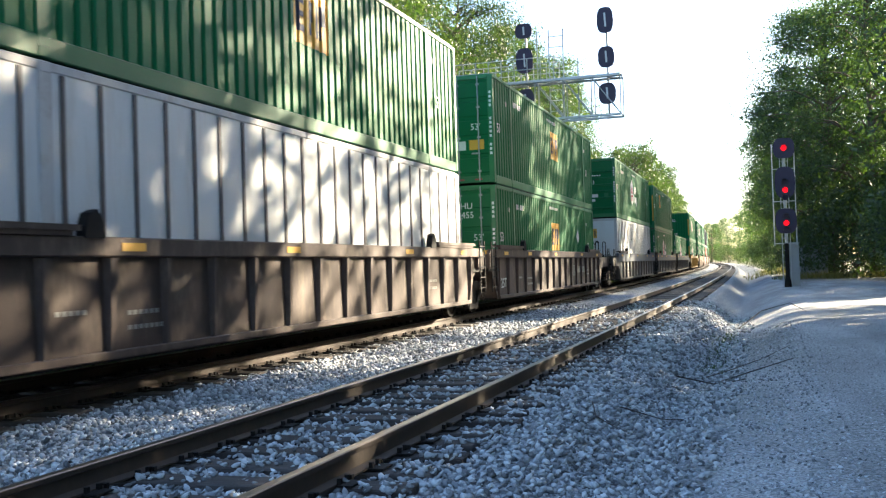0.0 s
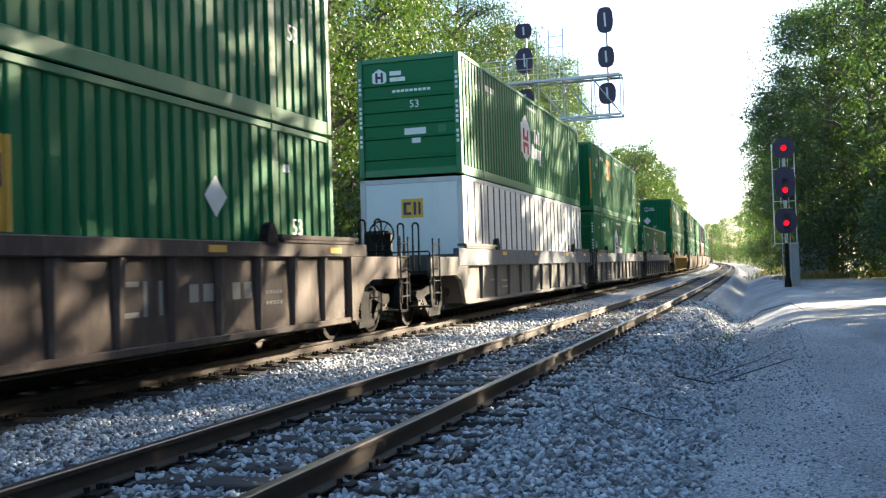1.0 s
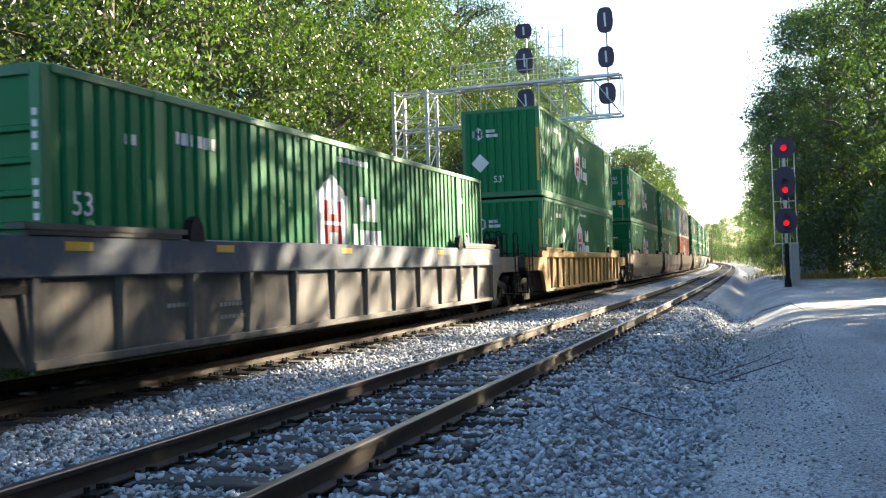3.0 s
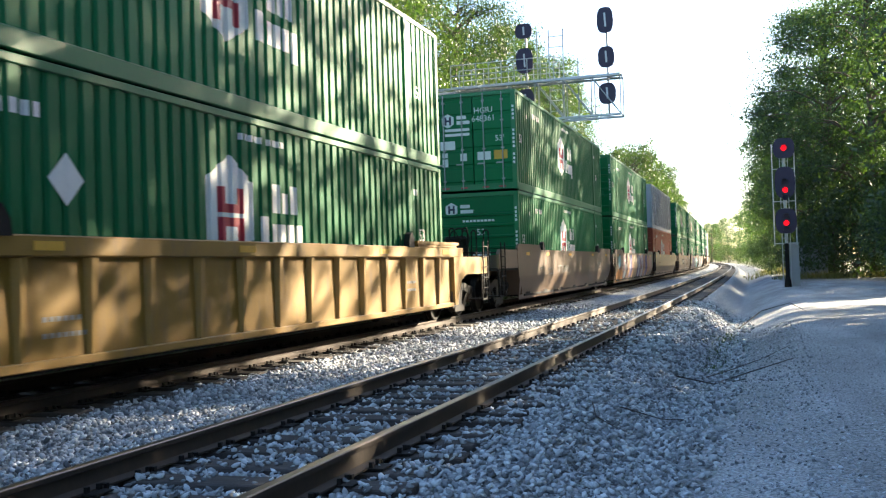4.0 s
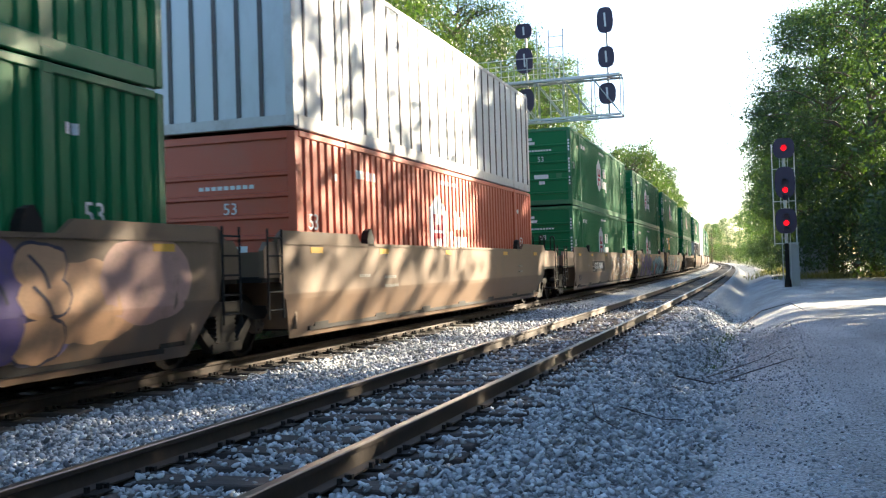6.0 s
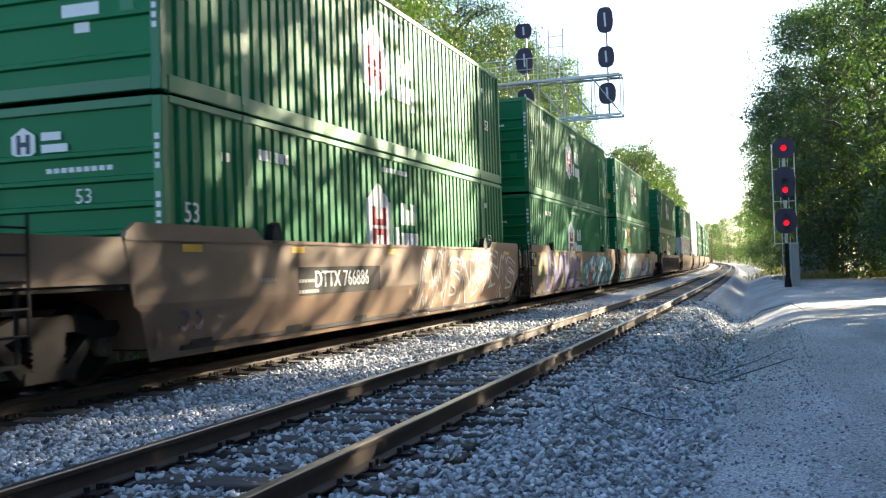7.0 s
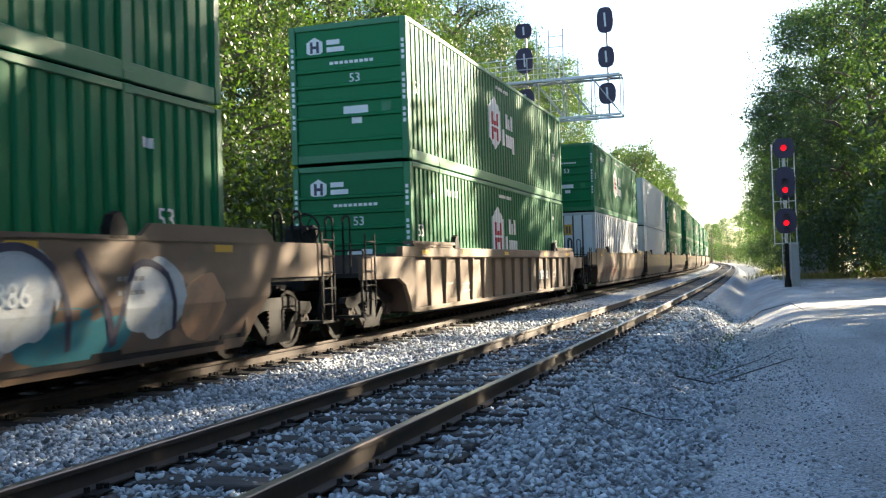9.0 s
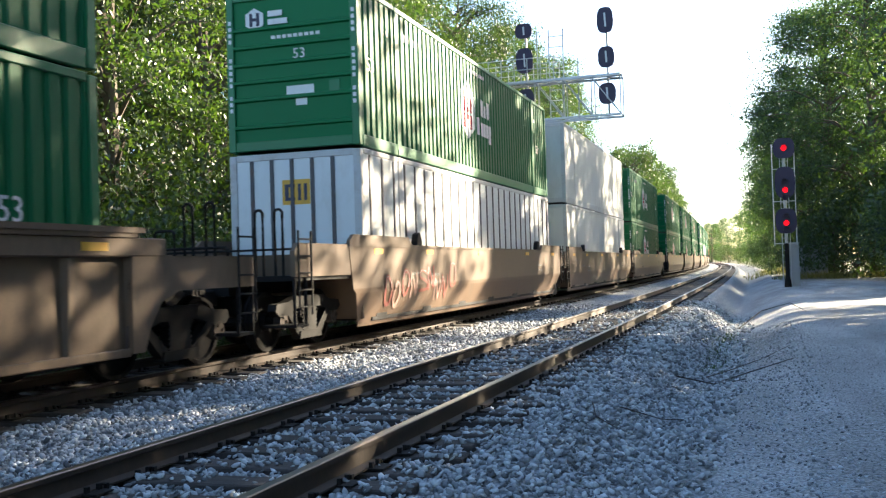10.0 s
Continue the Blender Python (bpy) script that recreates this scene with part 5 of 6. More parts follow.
def well_car(kind, paint, label, near_free, far_free, near, seed):
    """A well car unit; origin on the rail under the near end of its container."""
    car = tagged(new("well_car"), label, "well car", group="well cars of the train")
    body = M[paint]
    chord_m = M["blue"] if kind == "deep" else body
    depth = 0.41 if kind == "deep" else 0.21
    for s in (-1, 1):
        if kind == "smooth":
            part("side_wall", shared("side_wall/" + paint + str(s), lambda: smooth_side(s), body), None, car, "smooth folded side sheet")
            part("top_lip", shared("top_lip/" + paint, lambda: boxes((-0.07, 0.02, -1.0, LONG + 1.0, -0.03, 0.02)), body), None, car, "", Matrix.Translation((s * HALF, 0, TOP)))
        else:
            part("side_wall", shared("side_wall/" + kind + paint + str(s), lambda: plate_along(side_outline(kind), s * (HALF - 0.13), s * (HALF - 0.10)), body), None, car)
            part("top_chord", shared("top_chord/" + kind + paint, lambda: boxes((-0.13, 0.0, -0.95 if not near_free else -1.0, LONG + 0.95, -depth, 0), bevel=0.015), chord_m), None, car, "", Matrix.Translation((s * HALF + (0.0 if s > 0 else 0.13), 0, TOP)))
            part("bottom_sill", shared("bottom_sill/" + paint, lambda: boxes((-0.05, 0.05, -0.3, LONG + 0.3, 0.33, 0.42), bevel=0.01), body), None, car, "", Matrix.Translation((s * (HALF - 0.08), 0, 0)))
            step = 1.02 if kind == "ribbed" else 1.36
            y = -0.28
            while y < LONG + 0.4:
                part("rib", shared("rib/" + paint, rib_bm, body), None, car, "", pose(s * (HALF - 0.10), y, 0, 0, 0, 0 if s > 0 else 180))
                y += step
    part("well_floor", shared("well_floor", lambda: boxes((-1.35, 1.35, 0.2, LONG - 0.2, 0.30, 0.36), *[(-1.35, 1.35, 0.4 + 2.5 * k, 0.9 + 2.5 * k, 0.36, 0.44) for k in range(7)]), M["iron"]), None, car)
    car_end(car, kind, body, -1, 0.0, near_free, near, near_free and kind != "smooth" or (near_free and seed % 2 == 0))
    car_end(car, kind, body, 1, LONG, far_free, near, False)
    if not far_free:
        truck(car, LONG + JOINT, near)
    # reflectors and stencils on the near side
    part("reflector_stripe", shared("reflector_stripe", lambda: boxes(*[(HALF + 0.001, HALF + 0.007, y, y + 0.42, TOP - 0.15, TOP - 0.06) for y in (0.1, 2.9, 6.7, 11.6, 15.15)]), M["yellow_mark"]), None, car, "yellow reflector stripes")
    r = random.Random(seed)
    rows = []
    dx = HALF + 0.003 if kind == "smooth" else HALF - 0.097
    for y0, z0, n in ((1.95, 0.82, 5), (3.1, 0.62, 7), (3.1, 0.78, 6), (13.2, 0.9, 5), (13.2, 0.75, 5)):
        for k in range(n):
            rows.append((dx, dx + 0.005, y0 + 0.10 * k, y0 + 0.07 + 0.10 * k, z0 + 0.25 * (kind == "smooth"), z0 + 0.25 * (kind == "smooth") + 0.05))
    tagged(part("side_stencil", shared("side_stencil/" + kind, lambda: boxes(*rows), M["faint_mark"]), None, car, "rows of small pale stencil bars"), kind="stuff")
    return car


# ---- signal gantry over both tracks ----
def signal_head(parent, x, y, z, w, h, facing_us, lamp_z=None):
    """Dark target plate with hoods; facing_us: lit red lens seen, else the back with its bracket."""
    bm = bmesh.new()
    n = 28
    out = []
    for k in range(n):
        a = k * math.tau / n
        out.append((w / 2 * math.copysign(abs(math.cos(a)) ** 0.6, math.cos(a)), h / 2 * math.copysign(abs(math.sin(a)) ** 0.8, math.sin(a))))
    prism(bm, out, "y", -0.02, 0.02)
    head = part("signal_head", bm, M["black"], parent, "black oval target plate", Matrix.Translation((x, y, z)))
    if facing_us:
        spots = [lamp_z] if w == h else [-h * 0.25, 0.0, h * 0.25]
        for q in spots:
            hd = bmesh.new()
            m = 16
            for k in range(m):
                a0, a1 = -0.35 + k * (math.pi + 0.7) / m, -0.35 + (k + 1) * (math.pi + 0.7) / m
                v = [hd.verts.new((0.155 * math.cos(a), e, q + 0.155 * math.sin(a))) for a, e in ((a0, -0.02), (a1, -0.02), (a1, -0.36), (a0, -0.36))]
                hd.faces.new(v)
            part("hood", hd, M["black"], head, "black lamp hood")
            lens = bmesh.new()
            tube(lens, (0, -0.05, q), (0, -0.02, q), 0.13, 20)
            lit = abs(q - lamp_z) < 0.01
            part("lens", lens, M["red_light"] if lit else M["black"], head, "glowing red lens" if lit else "dark lens")
    else:
        bk = boxes((-0.13, 0.13, 0.02, 0.2, -h * 0.32, h * 0.32), bevel=0.03)
        part("lamp_case", bk, M["black"], head, "black lamp case")
        sl = boxes((-0.035, 0.035, -0.035, -0.021, -h * 0.26, h * 0.28))
        for v in sl.verts:
            v.co.x += -0.05 * v.co.z / h
        part("bracket", sl, M["galv"], head, "pale steel bracket strip")
    return head


def lattice(bm, a, b, c, d, n, r):
    """Zigzag between the lines a-b and c-d."""
    a, b, c, d = map(Vector, (a, b, c, d))
    for i in range(n):
        p, q = a.lerp(b, i / n), c.lerp(d, (i + 1) / n)
        tube(bm, p, q, r, 4)
        tube(bm, a.lerp(b, (i + 1) / n), q, r, 4)


def gantry():
    g = tagged(new("signal_gantry"), "silver lattice cantilever signal gantry with dark signal heads over the tracks", "signal gantry")
    g.location = (0, 40, 0)
    x0, x1, d = -15.1, -13.6, 0.65
    top, low = 8.72, 7.13
    for x in (x0, x1):
        for y in (-d, d):
            part("leg", boxes((x - 0.07, x + 0.07, y - 0.07, y + 0.07, -1.3, top + 0.05), bevel=0.01), M["galv"], g)
    br = bmesh.new()
    for y in (-d, d):
        lattice(br, (x0, y, -0.5), (x0, y, top), (x1, y, -0.5), (x1, y, top), 8, 0.03)
    for x in (x0, x1):
        lattice(br, (x, -d, -0.5), (x, -d, top), (x, d, -0.5), (x, d, top), 8, 0.03)
    tagged(part("column_lattice", br, M["galv"], g, "silver lattice bars of the column"), kind="stuff")
    tip, slim = -5.45, 0.42
    for y in (-slim, slim):
        for z in (low, top):
            part("chord", boxes((x0, tip, y - 0.045, y + 0.045, z - 0.045, z + 0.045), bevel=0.01), M["galv"], g)
    ar = bmesh.new()
    for y in (-slim, slim):
        lattice(ar, (x1, y, top), (tip, y, top), (x1, y, low), (tip, y, low), 7, 0.022)
    for z in (low, top):
        lattice(ar, (x1, -slim, z), (tip, -slim, z), (x1, slim, z), (tip, slim, z), 7, 0.018)
    tagged(part("arm_lattice", ar, M["galv"], g, "silver lattice bars of the arm"), kind="stuff")
    part("walkway", boxes((-12.6, tip, -0.3, 0.35, top + 0.06, top + 0.10)), M["galv"], g, "open steel walkway")
    rail = bmesh.new()
    for y in (-0.6, 0.6):
        for k in range(9):
            x = -12.5 + 0.55 * k
            tube(rail, (x, y, top), (x, y, top + 0.95), 0.022, 4)
        for z in (0.5, 0.95):
            tube(rail, (-12.5, y, top + z), (-8.1, y, top + z), 0.02, 4)
    part("walkway_railing", rail, M["galv"], g, "pale tubular railing")
    cage = bmesh.new()
    for x in (-9.0, -8.5, -7.9, -7.3):
        tube(cage, (x, 0.5, low), (x, 0.5, top + (2.3 if x > -9.1 and x < -7.8 else 0.9)), 0.025, 4)
    for k in range(9):
        tube(cage, (-8.5, 0.5, low + 0.45 * k), (-7.9, 0.5, low + 0.45 * k), 0.018, 4)
    part("ladder", cage, M["galv"], g, "pale steel ladder")
    for x, zs in ((-9.38, ((10.9, 0.72, 0.62), (9.66, 0.72, 1.05), (8.0, 0.72, 0.98))), (-6.0, ((11.0, 0.66, 1.05), (9.5, 0.66, 0.86), (8.02, 0.70, 0.86)))):
        pl = bmesh.new()
        tube(pl, (x, 0.15, low), (x, 0.15, zs[0][0] + 0.3), 0.045, 8)
        part("signal_pole", pl, M["galv"], g)
        for z, w, h in zs:
            signal_head(g, x, -0.25, z, w, h, False)
            part("arm_bracket", boxes((x - 0.03, x + 0.03, -0.25, 0.15, z - 0.03, z + 0.03)), M["black"], g)
    return g


gantry()


def mast_signal():
    s = tagged(new("mast_signal"), "grey signal mast beside the service road with three lit red lamps", "railway signal")
    s.location = (0.84, 54, -0.3)
    p = bmesh.new()
    tube(p, (0, 0, 0), (0, 0, 7.3), 0.085, 12)
    part("mast", p, M["galv"], s, "grey steel mast")
    b = bmesh.new()
    tube(b, (0, 0, -0.3), (0, 0, 0.35), 0.2, 12, 0.16)
    tube(b, (0, 0, 0.35), (0, 0, 2.2), 0.11, 12)
    part("mast_base", b, M["iron"], s, "dark iron mast base")
    for z, w, h, lamp in ((7.12, 1.05, 1.05, 0.0), (5.35, 1.0, 1.62, -0.4), (3.35, 1.05, 1.3, -0.1)):
        hd = signal_head(s, 0.02, -0.22, z, w, h if abs(w - h) > 0.01 else w, True, 0.0)
        for o in hd.children:
            o.location.z += lamp
        part("head_bracket", boxes((-0.05, 0.05, -0.2, 0.0, z - 0.04, z + 0.04)), M["galv"], s)
    lad = bmesh.new()
    for x in (-0.58, 0.52):
        tube(lad, (x, 0.35, 2.1), (x, 0.35, 7.4), 0.03, 6)
    for z in (2.2, 4.4, 6.1, 7.3):
        tube(lad, (-0.58, 0.35, z), (0.52, 0.35, z), 0.025, 6)
        tube(lad, (0, 0, z), (0, 0.35, z), 0.025, 6)
    part("maintenance_frame", lad, M["galv"], s, "pale steel maintenance frame")
    l2 = bmesh.new()
    for x in (-0.2, 0.2):
        tube(l2, (x, 0.5, 0.0), (x, 0.5, 7.2), 0.022, 5)
    for k in range(22):
        tube(l2, (-0.2, 0.5, 0.3 + 0.31 * k), (0.2, 0.5, 0.3 + 0.31 * k), 0.014, 4)
    part("ladder", l2, M["galv"], s, "pale steel ladder")
    return s


mast_signal()


def relay_cabinet(x, y, w, d, h, label):
    c = tagged(new("relay_cabinet"), label, "equipment cabinet")
    c.location = (x, y, ground_z(x, y) - 0.02)
    part("body", boxes((-w / 2, w / 2, -d / 2, d / 2, 0.12, h), bevel=0.015), M["cabinet"], c)
    part("plinth", boxes((-w / 2 - 0.05, w / 2 + 0.05, -d / 2 - 0.05, d / 2 + 0.05, -0.1, 0.12)), M["cabinet"], c, "concrete plinth")
    part("door", boxes((-w / 2 + 0.05, w / 2 - 0.05, -d / 2 - 0.02, -d / 2, 0.2, h - 0.08), bevel=0.004), M["cabinet"], c)
    part("roof", boxes((-w / 2 - 0.04, w / 2 + 0.04, -d / 2 - 0.05, d / 2 + 0.05, h, h + 0.05), bevel=0.01), M["cabinet"], c)
    return c


relay_cabinet(1.22, 55.6, 0.5, 0.5, 2.3, "tall narrow grey steel equipment cabinet behind the signal mast")
relay_cabinet(2.9, 78, 2.2, 1.6, 2.3, "weathered grey equipment hut at the edge of the trees")

# ---- trees ----
def tree_meshes(seed, height, spread, low, clumps, per, leaf, mat, tight=1.0):
    """A trunk with limbs, and a crown of small leaves gathered in clumps along the limbs."""
    r = random.Random(seed)
    wood = bmesh.new()
    pts = [Vector((0, 0, -0.4))]
    n = 7
    for i in range(1, n + 1):
        pts.append(Vector((pts[-1].x + r.uniform(-0.25, 0.25), pts[-1].y + r.uniform(-0.25, 0.25), height * 0.92 * i / n)))
    r0 = height * 0.016
    for i in range(n):
        tube(wood, pts[i], pts[i + 1], r0 * (1.15 - 0.95 * i / n), 8, r0 * (1.15 - 0.95 * (i + 1) / n))
    centres = []
    for k in range(clumps):
        f = r.uniform(low, 1.0)
        z = height * f
        base = pts[0].lerp(pts[-1], 0) if f < 0.05 else pts[min(n, max(1, int(f * n * 0.85)))]
        a = r.uniform(0, math.tau)
        g = (f - low) / (1 - low)
        reach = spread * (0.45 + 0.75 * math.sin(math.pi * min(0.97, 0.16 + 0.8 * g))) * r.uniform(0.35, 1.0) ** 0.6
        c = Vector((base.x + reach * math.cos(a), base.y + reach * math.sin(a), z))
        centres.append((c, tight * spread * r.uniform(0.11, 0.22)))
        if k % 4 == 0:
            s = Vector((base.x, base.y, z - reach * r.uniform(0.25, 0.6)))
            s.z = max(s.z, height * 0.12)
            m = s.lerp(c, 0.5) + Vector((0, 0, 0.15 * reach))
            tube(wood, s, m, r0 * 0.34, 4, r0 * 0.2)
            tube(wood, m, c, r0 * 0.2, 3, r0 * 0.06)
    q = np.random.default_rng(seed)
    cs = np.array([c for c, _ in centres])
    rs = np.array([w for _, w in centres])
    idx = np.repeat(np.arange(len(cs)), per)
    p = cs[idx] + np.clip(q.normal(size=(len(idx), 3)), -1.9, 1.9) * rs[idx][:, None] * np.array((1.0, 1.0, 0.62))
    m = len(p)
    u = q.normal(size=(m, 3))
    u /= np.linalg.norm(u, axis=1)[:, None]
    v = np.cross(u, q.normal(size=(m, 3)))
    v /= np.linalg.norm(v, axis=1)[:, None]
    s = (leaf * q.uniform(0.55, 1.25, m))[:, None]
    co = np.stack([p - u * s, p + v * s * 0.45, p + u * s, p - v * s * 0.45], 1).reshape(-1, 3)
    me = bpy.data.meshes.new("crown")
    me.vertices.add(len(co))
    me.vertices.foreach_set("co", co.ravel())
    me.loops.add(m * 4)
    me.loops.foreach_set("vertex_index", np.arange(m * 4))
    me.polygons.add(m)
    me.polygons.foreach_set("loop_start", np.arange(m) * 4)
    me.polygons.foreach_set("loop_total", np.full(m, 4))
    me.update()
    me.materials.append(mat)
    return mesh_of("trunk", wood, M["bark"]), me


KINDS = {
    "tall": [tree_meshes(s, 20, 4.6, 0.14, 165, 200, 0.098, M["leaf_l"], 0.74) for s in (1, 2, 3)],
    "tall_back": [tree_meshes(s, 20, 4.6, 0.12, 135, 60, 0.21, M["leaf_l"], 0.8) for s in (4, 5)],
    "right": [tree_meshes(s, 20, 5.0, 0.20, 165, 190, 0.11, M["leaf_r"], 0.74) for s in (11, 12, 13)],
    "right_far": [tree_meshes(s, 20, 5.0, 0.06, 120, 40, 0.26, M["leaf_r"]) for s in (14, 15)],
    "bush": [tree_meshes(s, 4.6, 2.8, 0.03, 62, 75, 0.10, M["leaf_l"]) for s in (21, 22)],
    "shade_open": [tree_meshes(s, 20, 4.7, 0.05, 84, 68, 0.22, M["leaf_r"]) for s in (33, 34)],
    "high": [tree_meshes(s, 30, 6.2, 0.46, 120, 42, 0.28, M["leaf_r"]) for s in (51, 52)],
    "column": [tree_meshes(s, 22, 1.35, 0.02, 210, 46, 0.24, M["leaf_r"]) for s in (41, 42)],
    "shade": [tree_meshes(s, 20, 4.7, 0.05, 135, 62, 0.25, M["leaf_r"]) for s in (31, 32)],
}
tree_rng = random.Random(8)


def tree(kind, x, y, size, label, name="tree"):
    trunk, crown = KINDS[kind][tree_rng.randrange(len(KINDS[kind]))]
    t = tagged(new(name), label, "bush" if kind == "bush" else "tree", group="trees along the line")
    t.matrix_basis = Matrix.LocRotScale((x, y, ground_z(x, y)), Euler((0, 0, tree_rng.uniform(0, 6.28))), (size, size, size * tree_rng.uniform(0.92, 1.08)))
    part("trunk", trunk, None, t)
    part("crown", crown, None, t)
    return t


LEFT = "tall sunlit broadleaf tree at the edge of the woods"
RIGHT = "dense broadleaf tree overhanging the service road"
SHADE = "dense broadleaf tree shading the service road"
# left of the line: three staggered rows
y = 14.0
while y < 420:
    far = y > 112
    size = (0.92 if far else 1.0) * tree_rng.uniform(0.88, 1.1)
    if 78 < y < 109:
        size = tree_rng.uniform(1.05, 1.16)
    if 109 < y < 126:
        size *= 0.66
    tree("tall" if y < 125 else "tall_back", (-20.5 if not far else -16.2) + bend(y) + tree_rng.uniform(-1.5, 1.2), y, size, LEFT)
    if y < 200:
        tree("tall_back", -27.5 + bend(y) + tree_rng.uniform(-2, 2), y + 3, size * 1.02, LEFT)
    if y < 110:
        tree("tall_back", -36 + bend(y) + tree_rng.uniform(-2, 2), y + 1, size * 1.05, LEFT)
    y += 6.2 if y < 130 else 9.5
y = 10.0
while y < 330:
    for x in ((-16.0, -19.5, -24.5) if y < 140 else (-17.0,)):
        tree("bush", x + bend(y) + tree_rng.uniform(-0.8, 0.8), y + tree_rng.uniform(-1, 1), tree_rng.uniform(0.75, 1.35), "leafy undergrowth at the edge of the woods", "bush")
    y += 3.6 if y < 140 else 8
# right of the line, seen beyond the road
for y, u, s in ((77, 8.0, 1.1), (74, 13.0, 1.1), (84, 5.6, 1.12), (96, 12, 1.1), (93, 6.2, 1.15), (103, 5.0, 1.05), (110, 8.0, 1.05), (118, 4.6, 1.0), (126, 7, 0.95), (136, 5.0, 0.95), (147, 6, 0.9), (160, 5.4, 0.9), (175, 6, 0.9), (192, 5.5, 0.85), (210, 6, 0.85), (232, 5, 0.85), (255, 5.5, 0.8), (280, 5, 0.8), (310, 5, 0.8), (345, 5, 0.8), (380, 3, 0.8), (410, -2, 0.8), (430, -7, 0.75), (445, -13, 0.75), (450, 4, 0.8), (480, 6, 1.0), (520, 4, 1.0), (560, 8, 1.05), (600, 2, 1.1), (640, 8, 1.1), (660, -2, 1.15), (690, 14, 1.2), (690, 4, 1.2), (700, 26, 1.2)):
    tree("right" if y < 140 else "right_far", u + bend(y), y, s, RIGHT)
for y, u, s in ((73, 6.4, 1.25), (76, 4.9, 1.0), (72, 8.6, 1.4), (75, 7.6, 1.7), (81, 6.0, 1.6), (80, 3.9, 0.7), (79, 7, 1.2), (88, 3.2, 0.8), (98, 2.8, 0.8), (110, 3, 0.9), (125, 2.6, 0.9), (145, 2.6, 0.9), (170, 2.6, 1.0), (200, 2.6, 1.0), (240, 2.5, 1.0), (290, 2, 1.1), (340, 1.6, 1.2), (76, 11, 1.3), (84, 9, 1.3)):
    tree("bush", u + bend(y), y, s, "leafy bush at the edge of the service road", "bush")
# beside the road, outside the picture: they throw the dappled shade; a gap lets one band of sun through
GAP = Vector((-6.7, 21.6))
ACROSS = Vector((math.cos(SUN_AZ), -math.sin(SUN_AZ)))
# high crowns added out of view to keep sun off the right-hand treetops
for x, y in ((18, 104), (24, 112)):
    tree("high", x, y, 1.0, "unseen tall high-crowned tree added to shade the right-hand treetops")
# unseen columns of leaves, added to cut a straight edge on the sun band
NARROW = "unseen narrow dense tree added to edge the band of sun"
for x in (11.0, 13.5, 16.0):
    tree("column", x, GAP.y + ((x - GAP.x) * ACROSS.x + 2.8) / -ACROSS.y, 1.0, NARROW)
for x0, step in ((11.0, 4.7), (18.5, 5.0)):
    y = -4.0
    while y < 88:
        x = x0 + tree_rng.uniform(-0.8, 0.8)
        off = (Vector((x, y)) - GAP).dot(ACROSS)
        if (off > 5.05 or off < -6.6) and y < (66 if x0 < 15 else 74):
            tree("shade_open" if off > 0 else "shade", x, y, tree_rng.uniform(1.12, 1.24) if off > 0 else tree_rng.uniform(1.0, 1.15), SHADE)
        y += step
# unseen bush row, added to block low sun from the road except at the gap
y = -3.0
while y < 66:
    if abs((Vector((9.6, y)) - GAP).dot(ACROSS)) > 3.4:
        tree("bush", 9.6 + tree_rng.uniform(-0.5, 0.5), y, tree_rng.uniform(1.25, 1.6), "leafy bush at the edge of the service road", "bush")
    y += 2.8

# ---- the train ----
GREEN_H = "green corrugated 53-foot container with a white house badge"
GREEN_E = "green corrugated 53-foot container with a yellow panel badge"
WHITE_C = "white sheet-sided 53-foot container with dark stiffening posts"
PALE_C = "plain pale grey 53-foot container with smooth sides"
ORANGE = "orange-red corrugated 53-foot container with a white badge"
SILVER = "pale silver-grey 53-foot container with streaked posts"
# near end of each container at the start, its car (kind, paint, free ends), lower and upper container (colour, front, art, label, ident)
G = ("green", "ribbed", "h", GREEN_H, "")
UNITS = [
    (6.30, ("ribbed", "brown", 0, 0), ("white", "posts", "e4", WHITE_C, ""), ("green", "doors", "e1", GREEN_E, "")),
    (25.24, ("ribbed", "brown", 0, 1), ("green", "doors", "e2d1", GREEN_E, "EMHU\n264455"), ("green", "doors", "e1", GREEN_E, "")),
    (48.20, ("deep", "slate", 1, 0), ("white", "plain", "e4", WHITE_C, ""), G),
    (67.11, ("deep", "slate", 0, 0), G, ("green", "upright", "e3", GREEN_E, "")),
    (86.05, ("deep", "slate", 0, 1), G, None),
    (108.83, ("ribbed", "yellow", 1, 1), ("green", "upright", "hd5", GREEN_H, ""), ("green", "upright", "hd3", GREEN_H, "")),
    (131.61, ("smooth", "tan", 1, 0), G, ("green", "doors", "h", GREEN_H, "HGIU\n648361")),
    (150.55, ("smooth", "tan", 0, 0), G, G),
    (169.60, ("smooth", "tan", 0, 1), ("orange", "ribbed", "h", ORANGE, ""), ("silver", "posts", "", SILVER, "")),
    (192.26, ("smooth", "tan", 1, 0), G, G),
    (211.25, ("smooth", "tan", 0, 0), G, G),
    (230.18, ("smooth", "tan", 0, 1), ("green", "doors", "e3d3", GREEN_E, ""), ("green", "doors", "h", GREEN_H, "HGIU\n649718")),
    (252.97, ("ribbed", "olive", 1, 1), G, G),
    (275.76, ("smooth", "tan", 1, 0), ("white", "posts", "e4", WHITE_C, ""), G),
    (294.69, ("smooth", "tan", 0, 0), ("pale", "plain", "", PALE_C, ""), ("pale", "plain", "", PALE_C, "")),
    (313.61, ("smooth", "tan", 0, 1), G, G),
]
s0 = 313.61
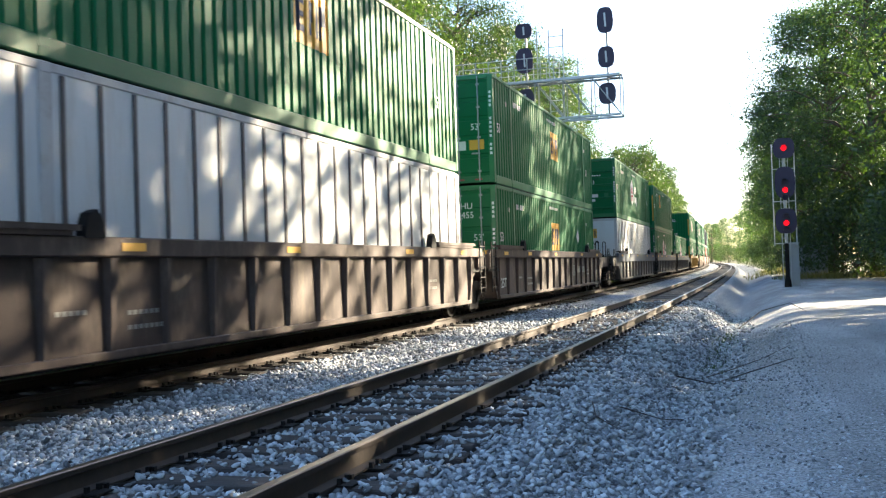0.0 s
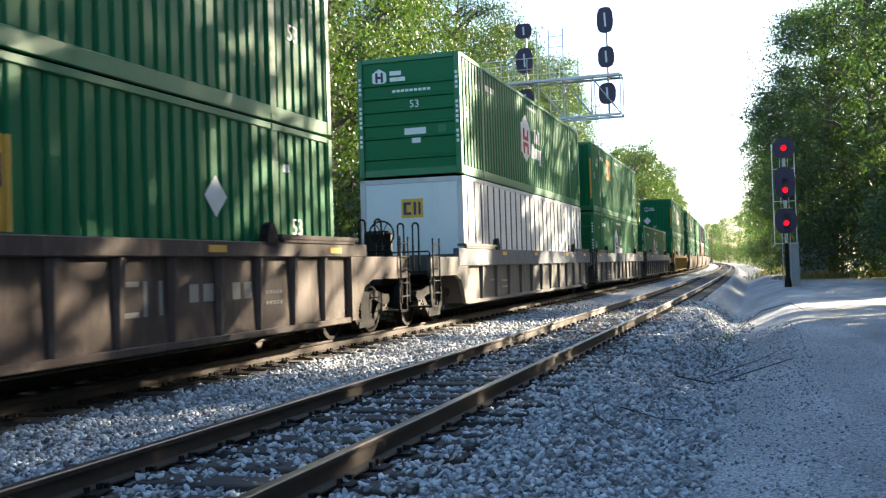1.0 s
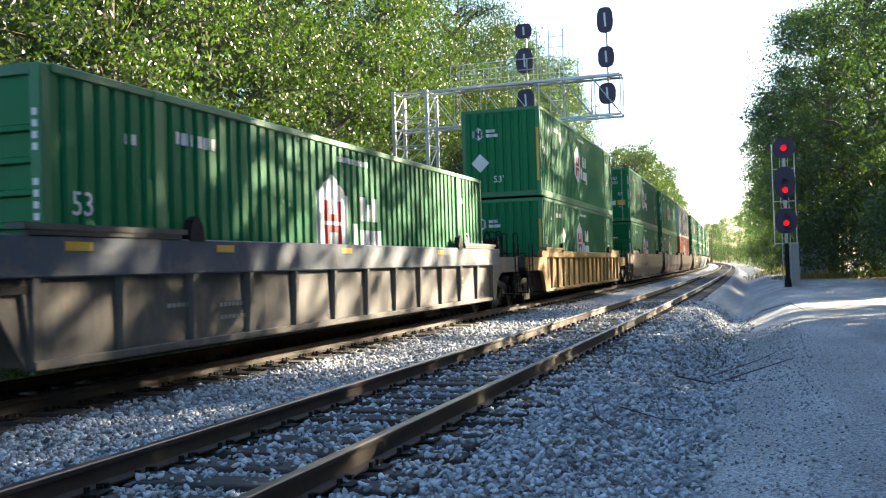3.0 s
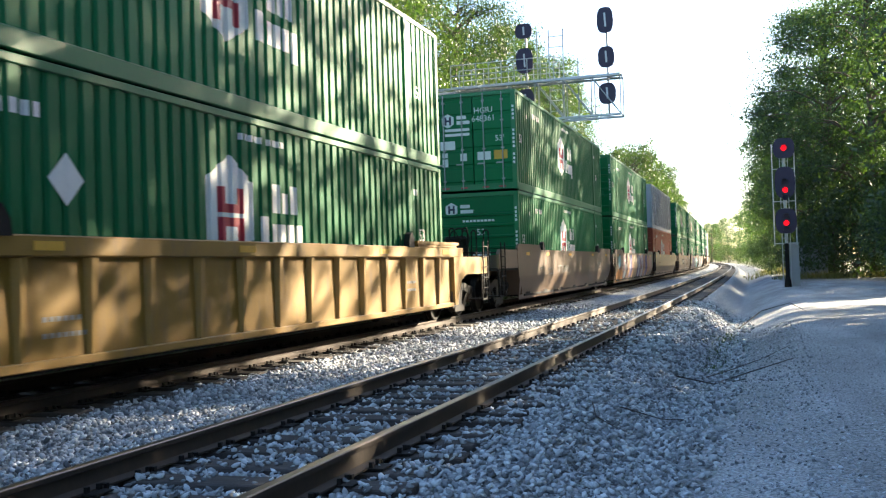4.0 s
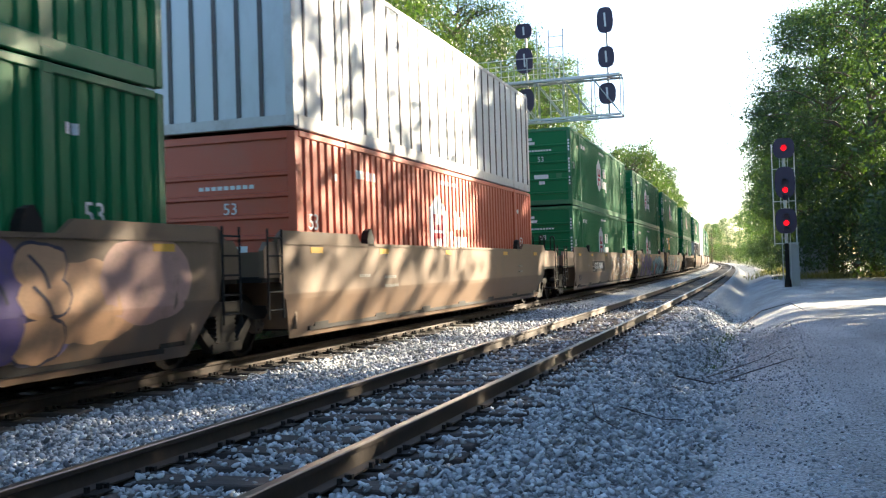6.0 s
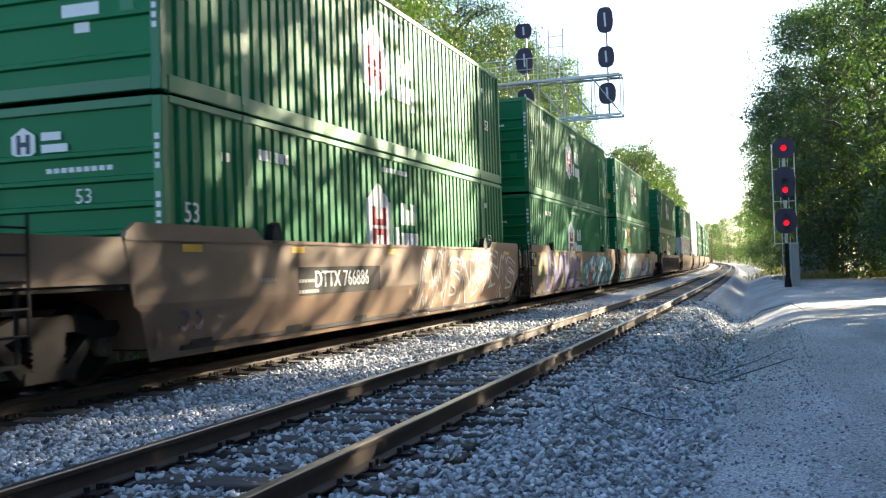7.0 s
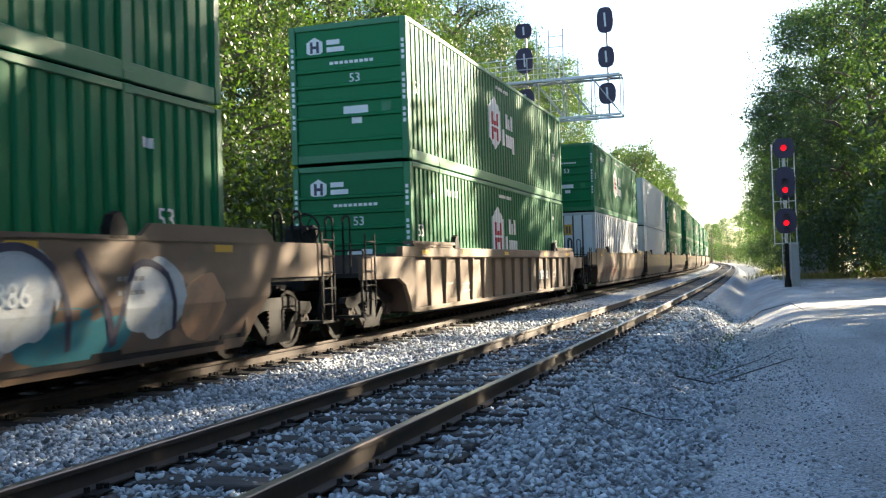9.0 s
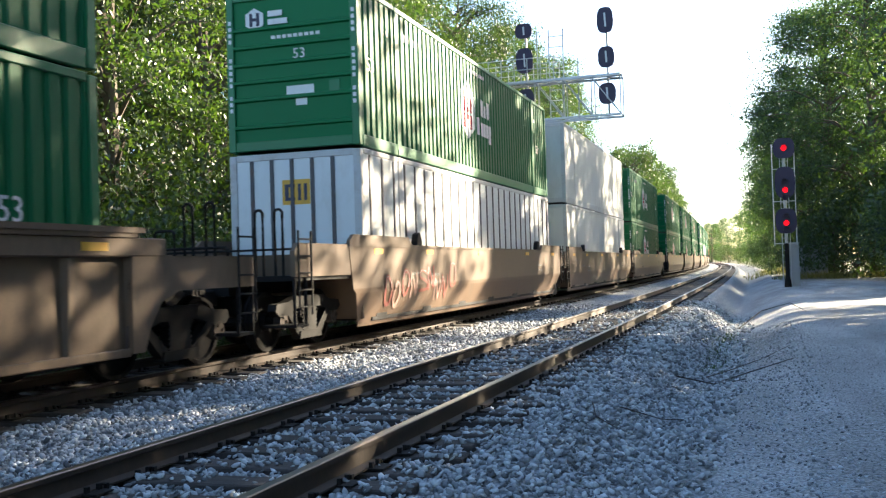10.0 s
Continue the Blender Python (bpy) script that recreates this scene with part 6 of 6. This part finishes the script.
for k in range(14):
    first, last = k % 3 == 0, k % 3 == 2
    s0 += 22.85 if first else 18.93
    paint = ("tan", "tan", "brown", "tan", "tan")[k // 3 % 5]
    low = ("pale", "plain", "", PALE_C, "") if k in (4, 9) else ("orange", "ribbed", "h", ORANGE, "") if k in (7, 10, 11, 12) else G
    top = ("orange", "ribbed", "h", ORANGE, "") if k in (10, 11, 12) else None if k == 8 else G
    UNITS.append((s0, ("smooth" if paint == "tan" else "ribbed", paint, int(first), int(last)), low, top))

CAR_LABEL = {
    "brown": "dark brown ribbed well car of an intermodal train on the rails",
    "slate": "dusty slate-grey well car with a faded blue top chord",
    "yellow": "dusty yellow ribbed well car of an intermodal train on the rails",
    "tan": "weathered tan smooth-sided well car on the rails",
    "olive": "grimy olive-brown ribbed well car on the rails",
}
FLOOR = 0.45
movers = []
cars = []
for i, (s, (kind, paint, nf, ff), lower, upper) in enumerate(UNITS):
    label = CAR_LABEL[paint]
    if i in (7, 10, 11):
        label = "weathered tan smooth-sided well car with bright spray paint"
    car = well_car(kind, paint, label, nf, ff, i < 15, i)
    cars.append(car)
    movers.append((car, s, 0.0))
    for z, spec in ((FLOOR, lower), (FLOOR + TALL + 0.03, upper)):
        if spec:
            colour, front, art, lab, ident = spec
            movers.append((container(colour, front, art, lab, i, ident), s, z))

# numbers and sprayed paint on single cars
SIDE = HALF + 0.004
lettering("125T", 0.36, "side", M["white_mark"], cars[1], (HALF - 0.094, 0.23, 0.72), "pale stencilled number")
lettering("DTTX 766886", 0.36, "side", M["white_mark"], cars[9], (SIDE + 0.006, 4.7, 1.06), "white stencilled number")
part("number_panel", boxes((SIDE, SIDE + 0.003, 3.1, 6.3, 0.84, 1.26)), M["iron"], cars[9], "dark number panel")
lettering("53", 0.6, "side", M["dark_mark"], cars[9], (HALF - 0.02, 0.3, 0.72), "dark stencilled number")
lettering("DTTX 726490", 0.32, "side", M["faint_mark"], cars[6], (SIDE, 5.6, 1.02), "faded stencilled number")
lettering("DTTX 766886", 0.34, "side", M["white_mark"], cars[11], (SIDE + 0.022, 10.9, 1.04), "white stencilled number")
bubble_piece(cars[7])
for c in (cars[10], cars[11]):
    part("number_panel", boxes((SIDE, SIDE + 0.004, -0.98, -0.08, 1.14, 1.56)), M["iron"], c, "dark number panel")
    part("data_panel", boxes((SIDE + 0.004, SIDE + 0.007, -0.42, -0.12, 1.18, 1.40)), M["yellow_mark"], c, "worn yellow panel")
    lettering("125 T", 0.26, "side", M["white_mark"], c, (SIDE + 0.009, -0.6, 1.44), "white stencilled number")
lettering("53", 0.6, "side", M["dark_mark"], cars[11], (HALF + 0.0, 0.42, 0.66), "dark stencilled number")
sprayed(cars[9], 4, 8.4, 15.2, [SPRAY["brownish"]], (SPRAY["brownish"], SPRAY["chalk"], SPRAY["grey"]))
purple_piece(cars[10])
teal_piece(cars[10])
noise_piece(cars[11])
for k, (a, b, c, e) in enumerate(((9.95, 10.3, 1.08, 1.14), (9.95, 10.02, 0.8, 1.08), (9.95, 10.3, 0.74, 0.80), (10.38, 10.45, 0.74, 1.14), (10.68, 10.75, 0.74, 1.14), (11.3, 11.5, 0.86, 1.08), (11.6, 11.85, 0.86, 1.08), (12.3, 12.5, 0.86, 1.08), (12.6, 12.8, 0.86, 1.08))):
    part("stencil_bar", boxes((HALF - 0.098, HALF - 0.093, a, b, c, e)), M["faint_mark"], cars[1], "faded pale stencil bar")
for k, (a, w) in enumerate(((11.0, 0.3), (11.4, 0.3), (11.8, 0.36), (12.25, 0.3))):
    part("stencil_bar", boxes((HALF - 0.097, HALF - 0.092, a, a + w, 0.74, 1.0)), M["white_mark"], cars[12], "worn white stencil bar")
sprayed(cars[13], 8, 0.6, 4.5, [SPRAY["pink"], SPRAY["rose"]], (SPRAY["lilac"], SPRAY["brownish"], SPRAY["chalk"]), big=False)


def run(s, t):
    """Where a point of the train stands along the line at t seconds: about 26 m/s, quickening a little, with a short hitch near the end."""
    return s - 26.044 * t - 0.0132 * (t - 5) ** 2 + 0.86 * min(1, max(0, (t - 9.3) / 0.1))


def motions():
    for ob, s, z in movers:
        rows = []
        for k in (0, 1, 2, 3, 4, 5, 6, 7, 8, 9, 9.2, 9.3, 9.4, 9.5, 9.7, 10):
            m = run(s, k) + LONG / 2
            h = heading(m)
            mid = Vector((FAR_X + bend(m), m, z))
            q = pose(0, 0, 0, 0, 0, h)
            rows.append((k, Matrix.Translation(mid) @ q @ Matrix.Translation((0, -LONG / 2, 0))))
        walk(ob, rows)
    for w, q in WHEELS:
        walk(w, [(k / FPS, pose(0, q, 0.457, 84.0 * k)) for k in range(301)])


motions()
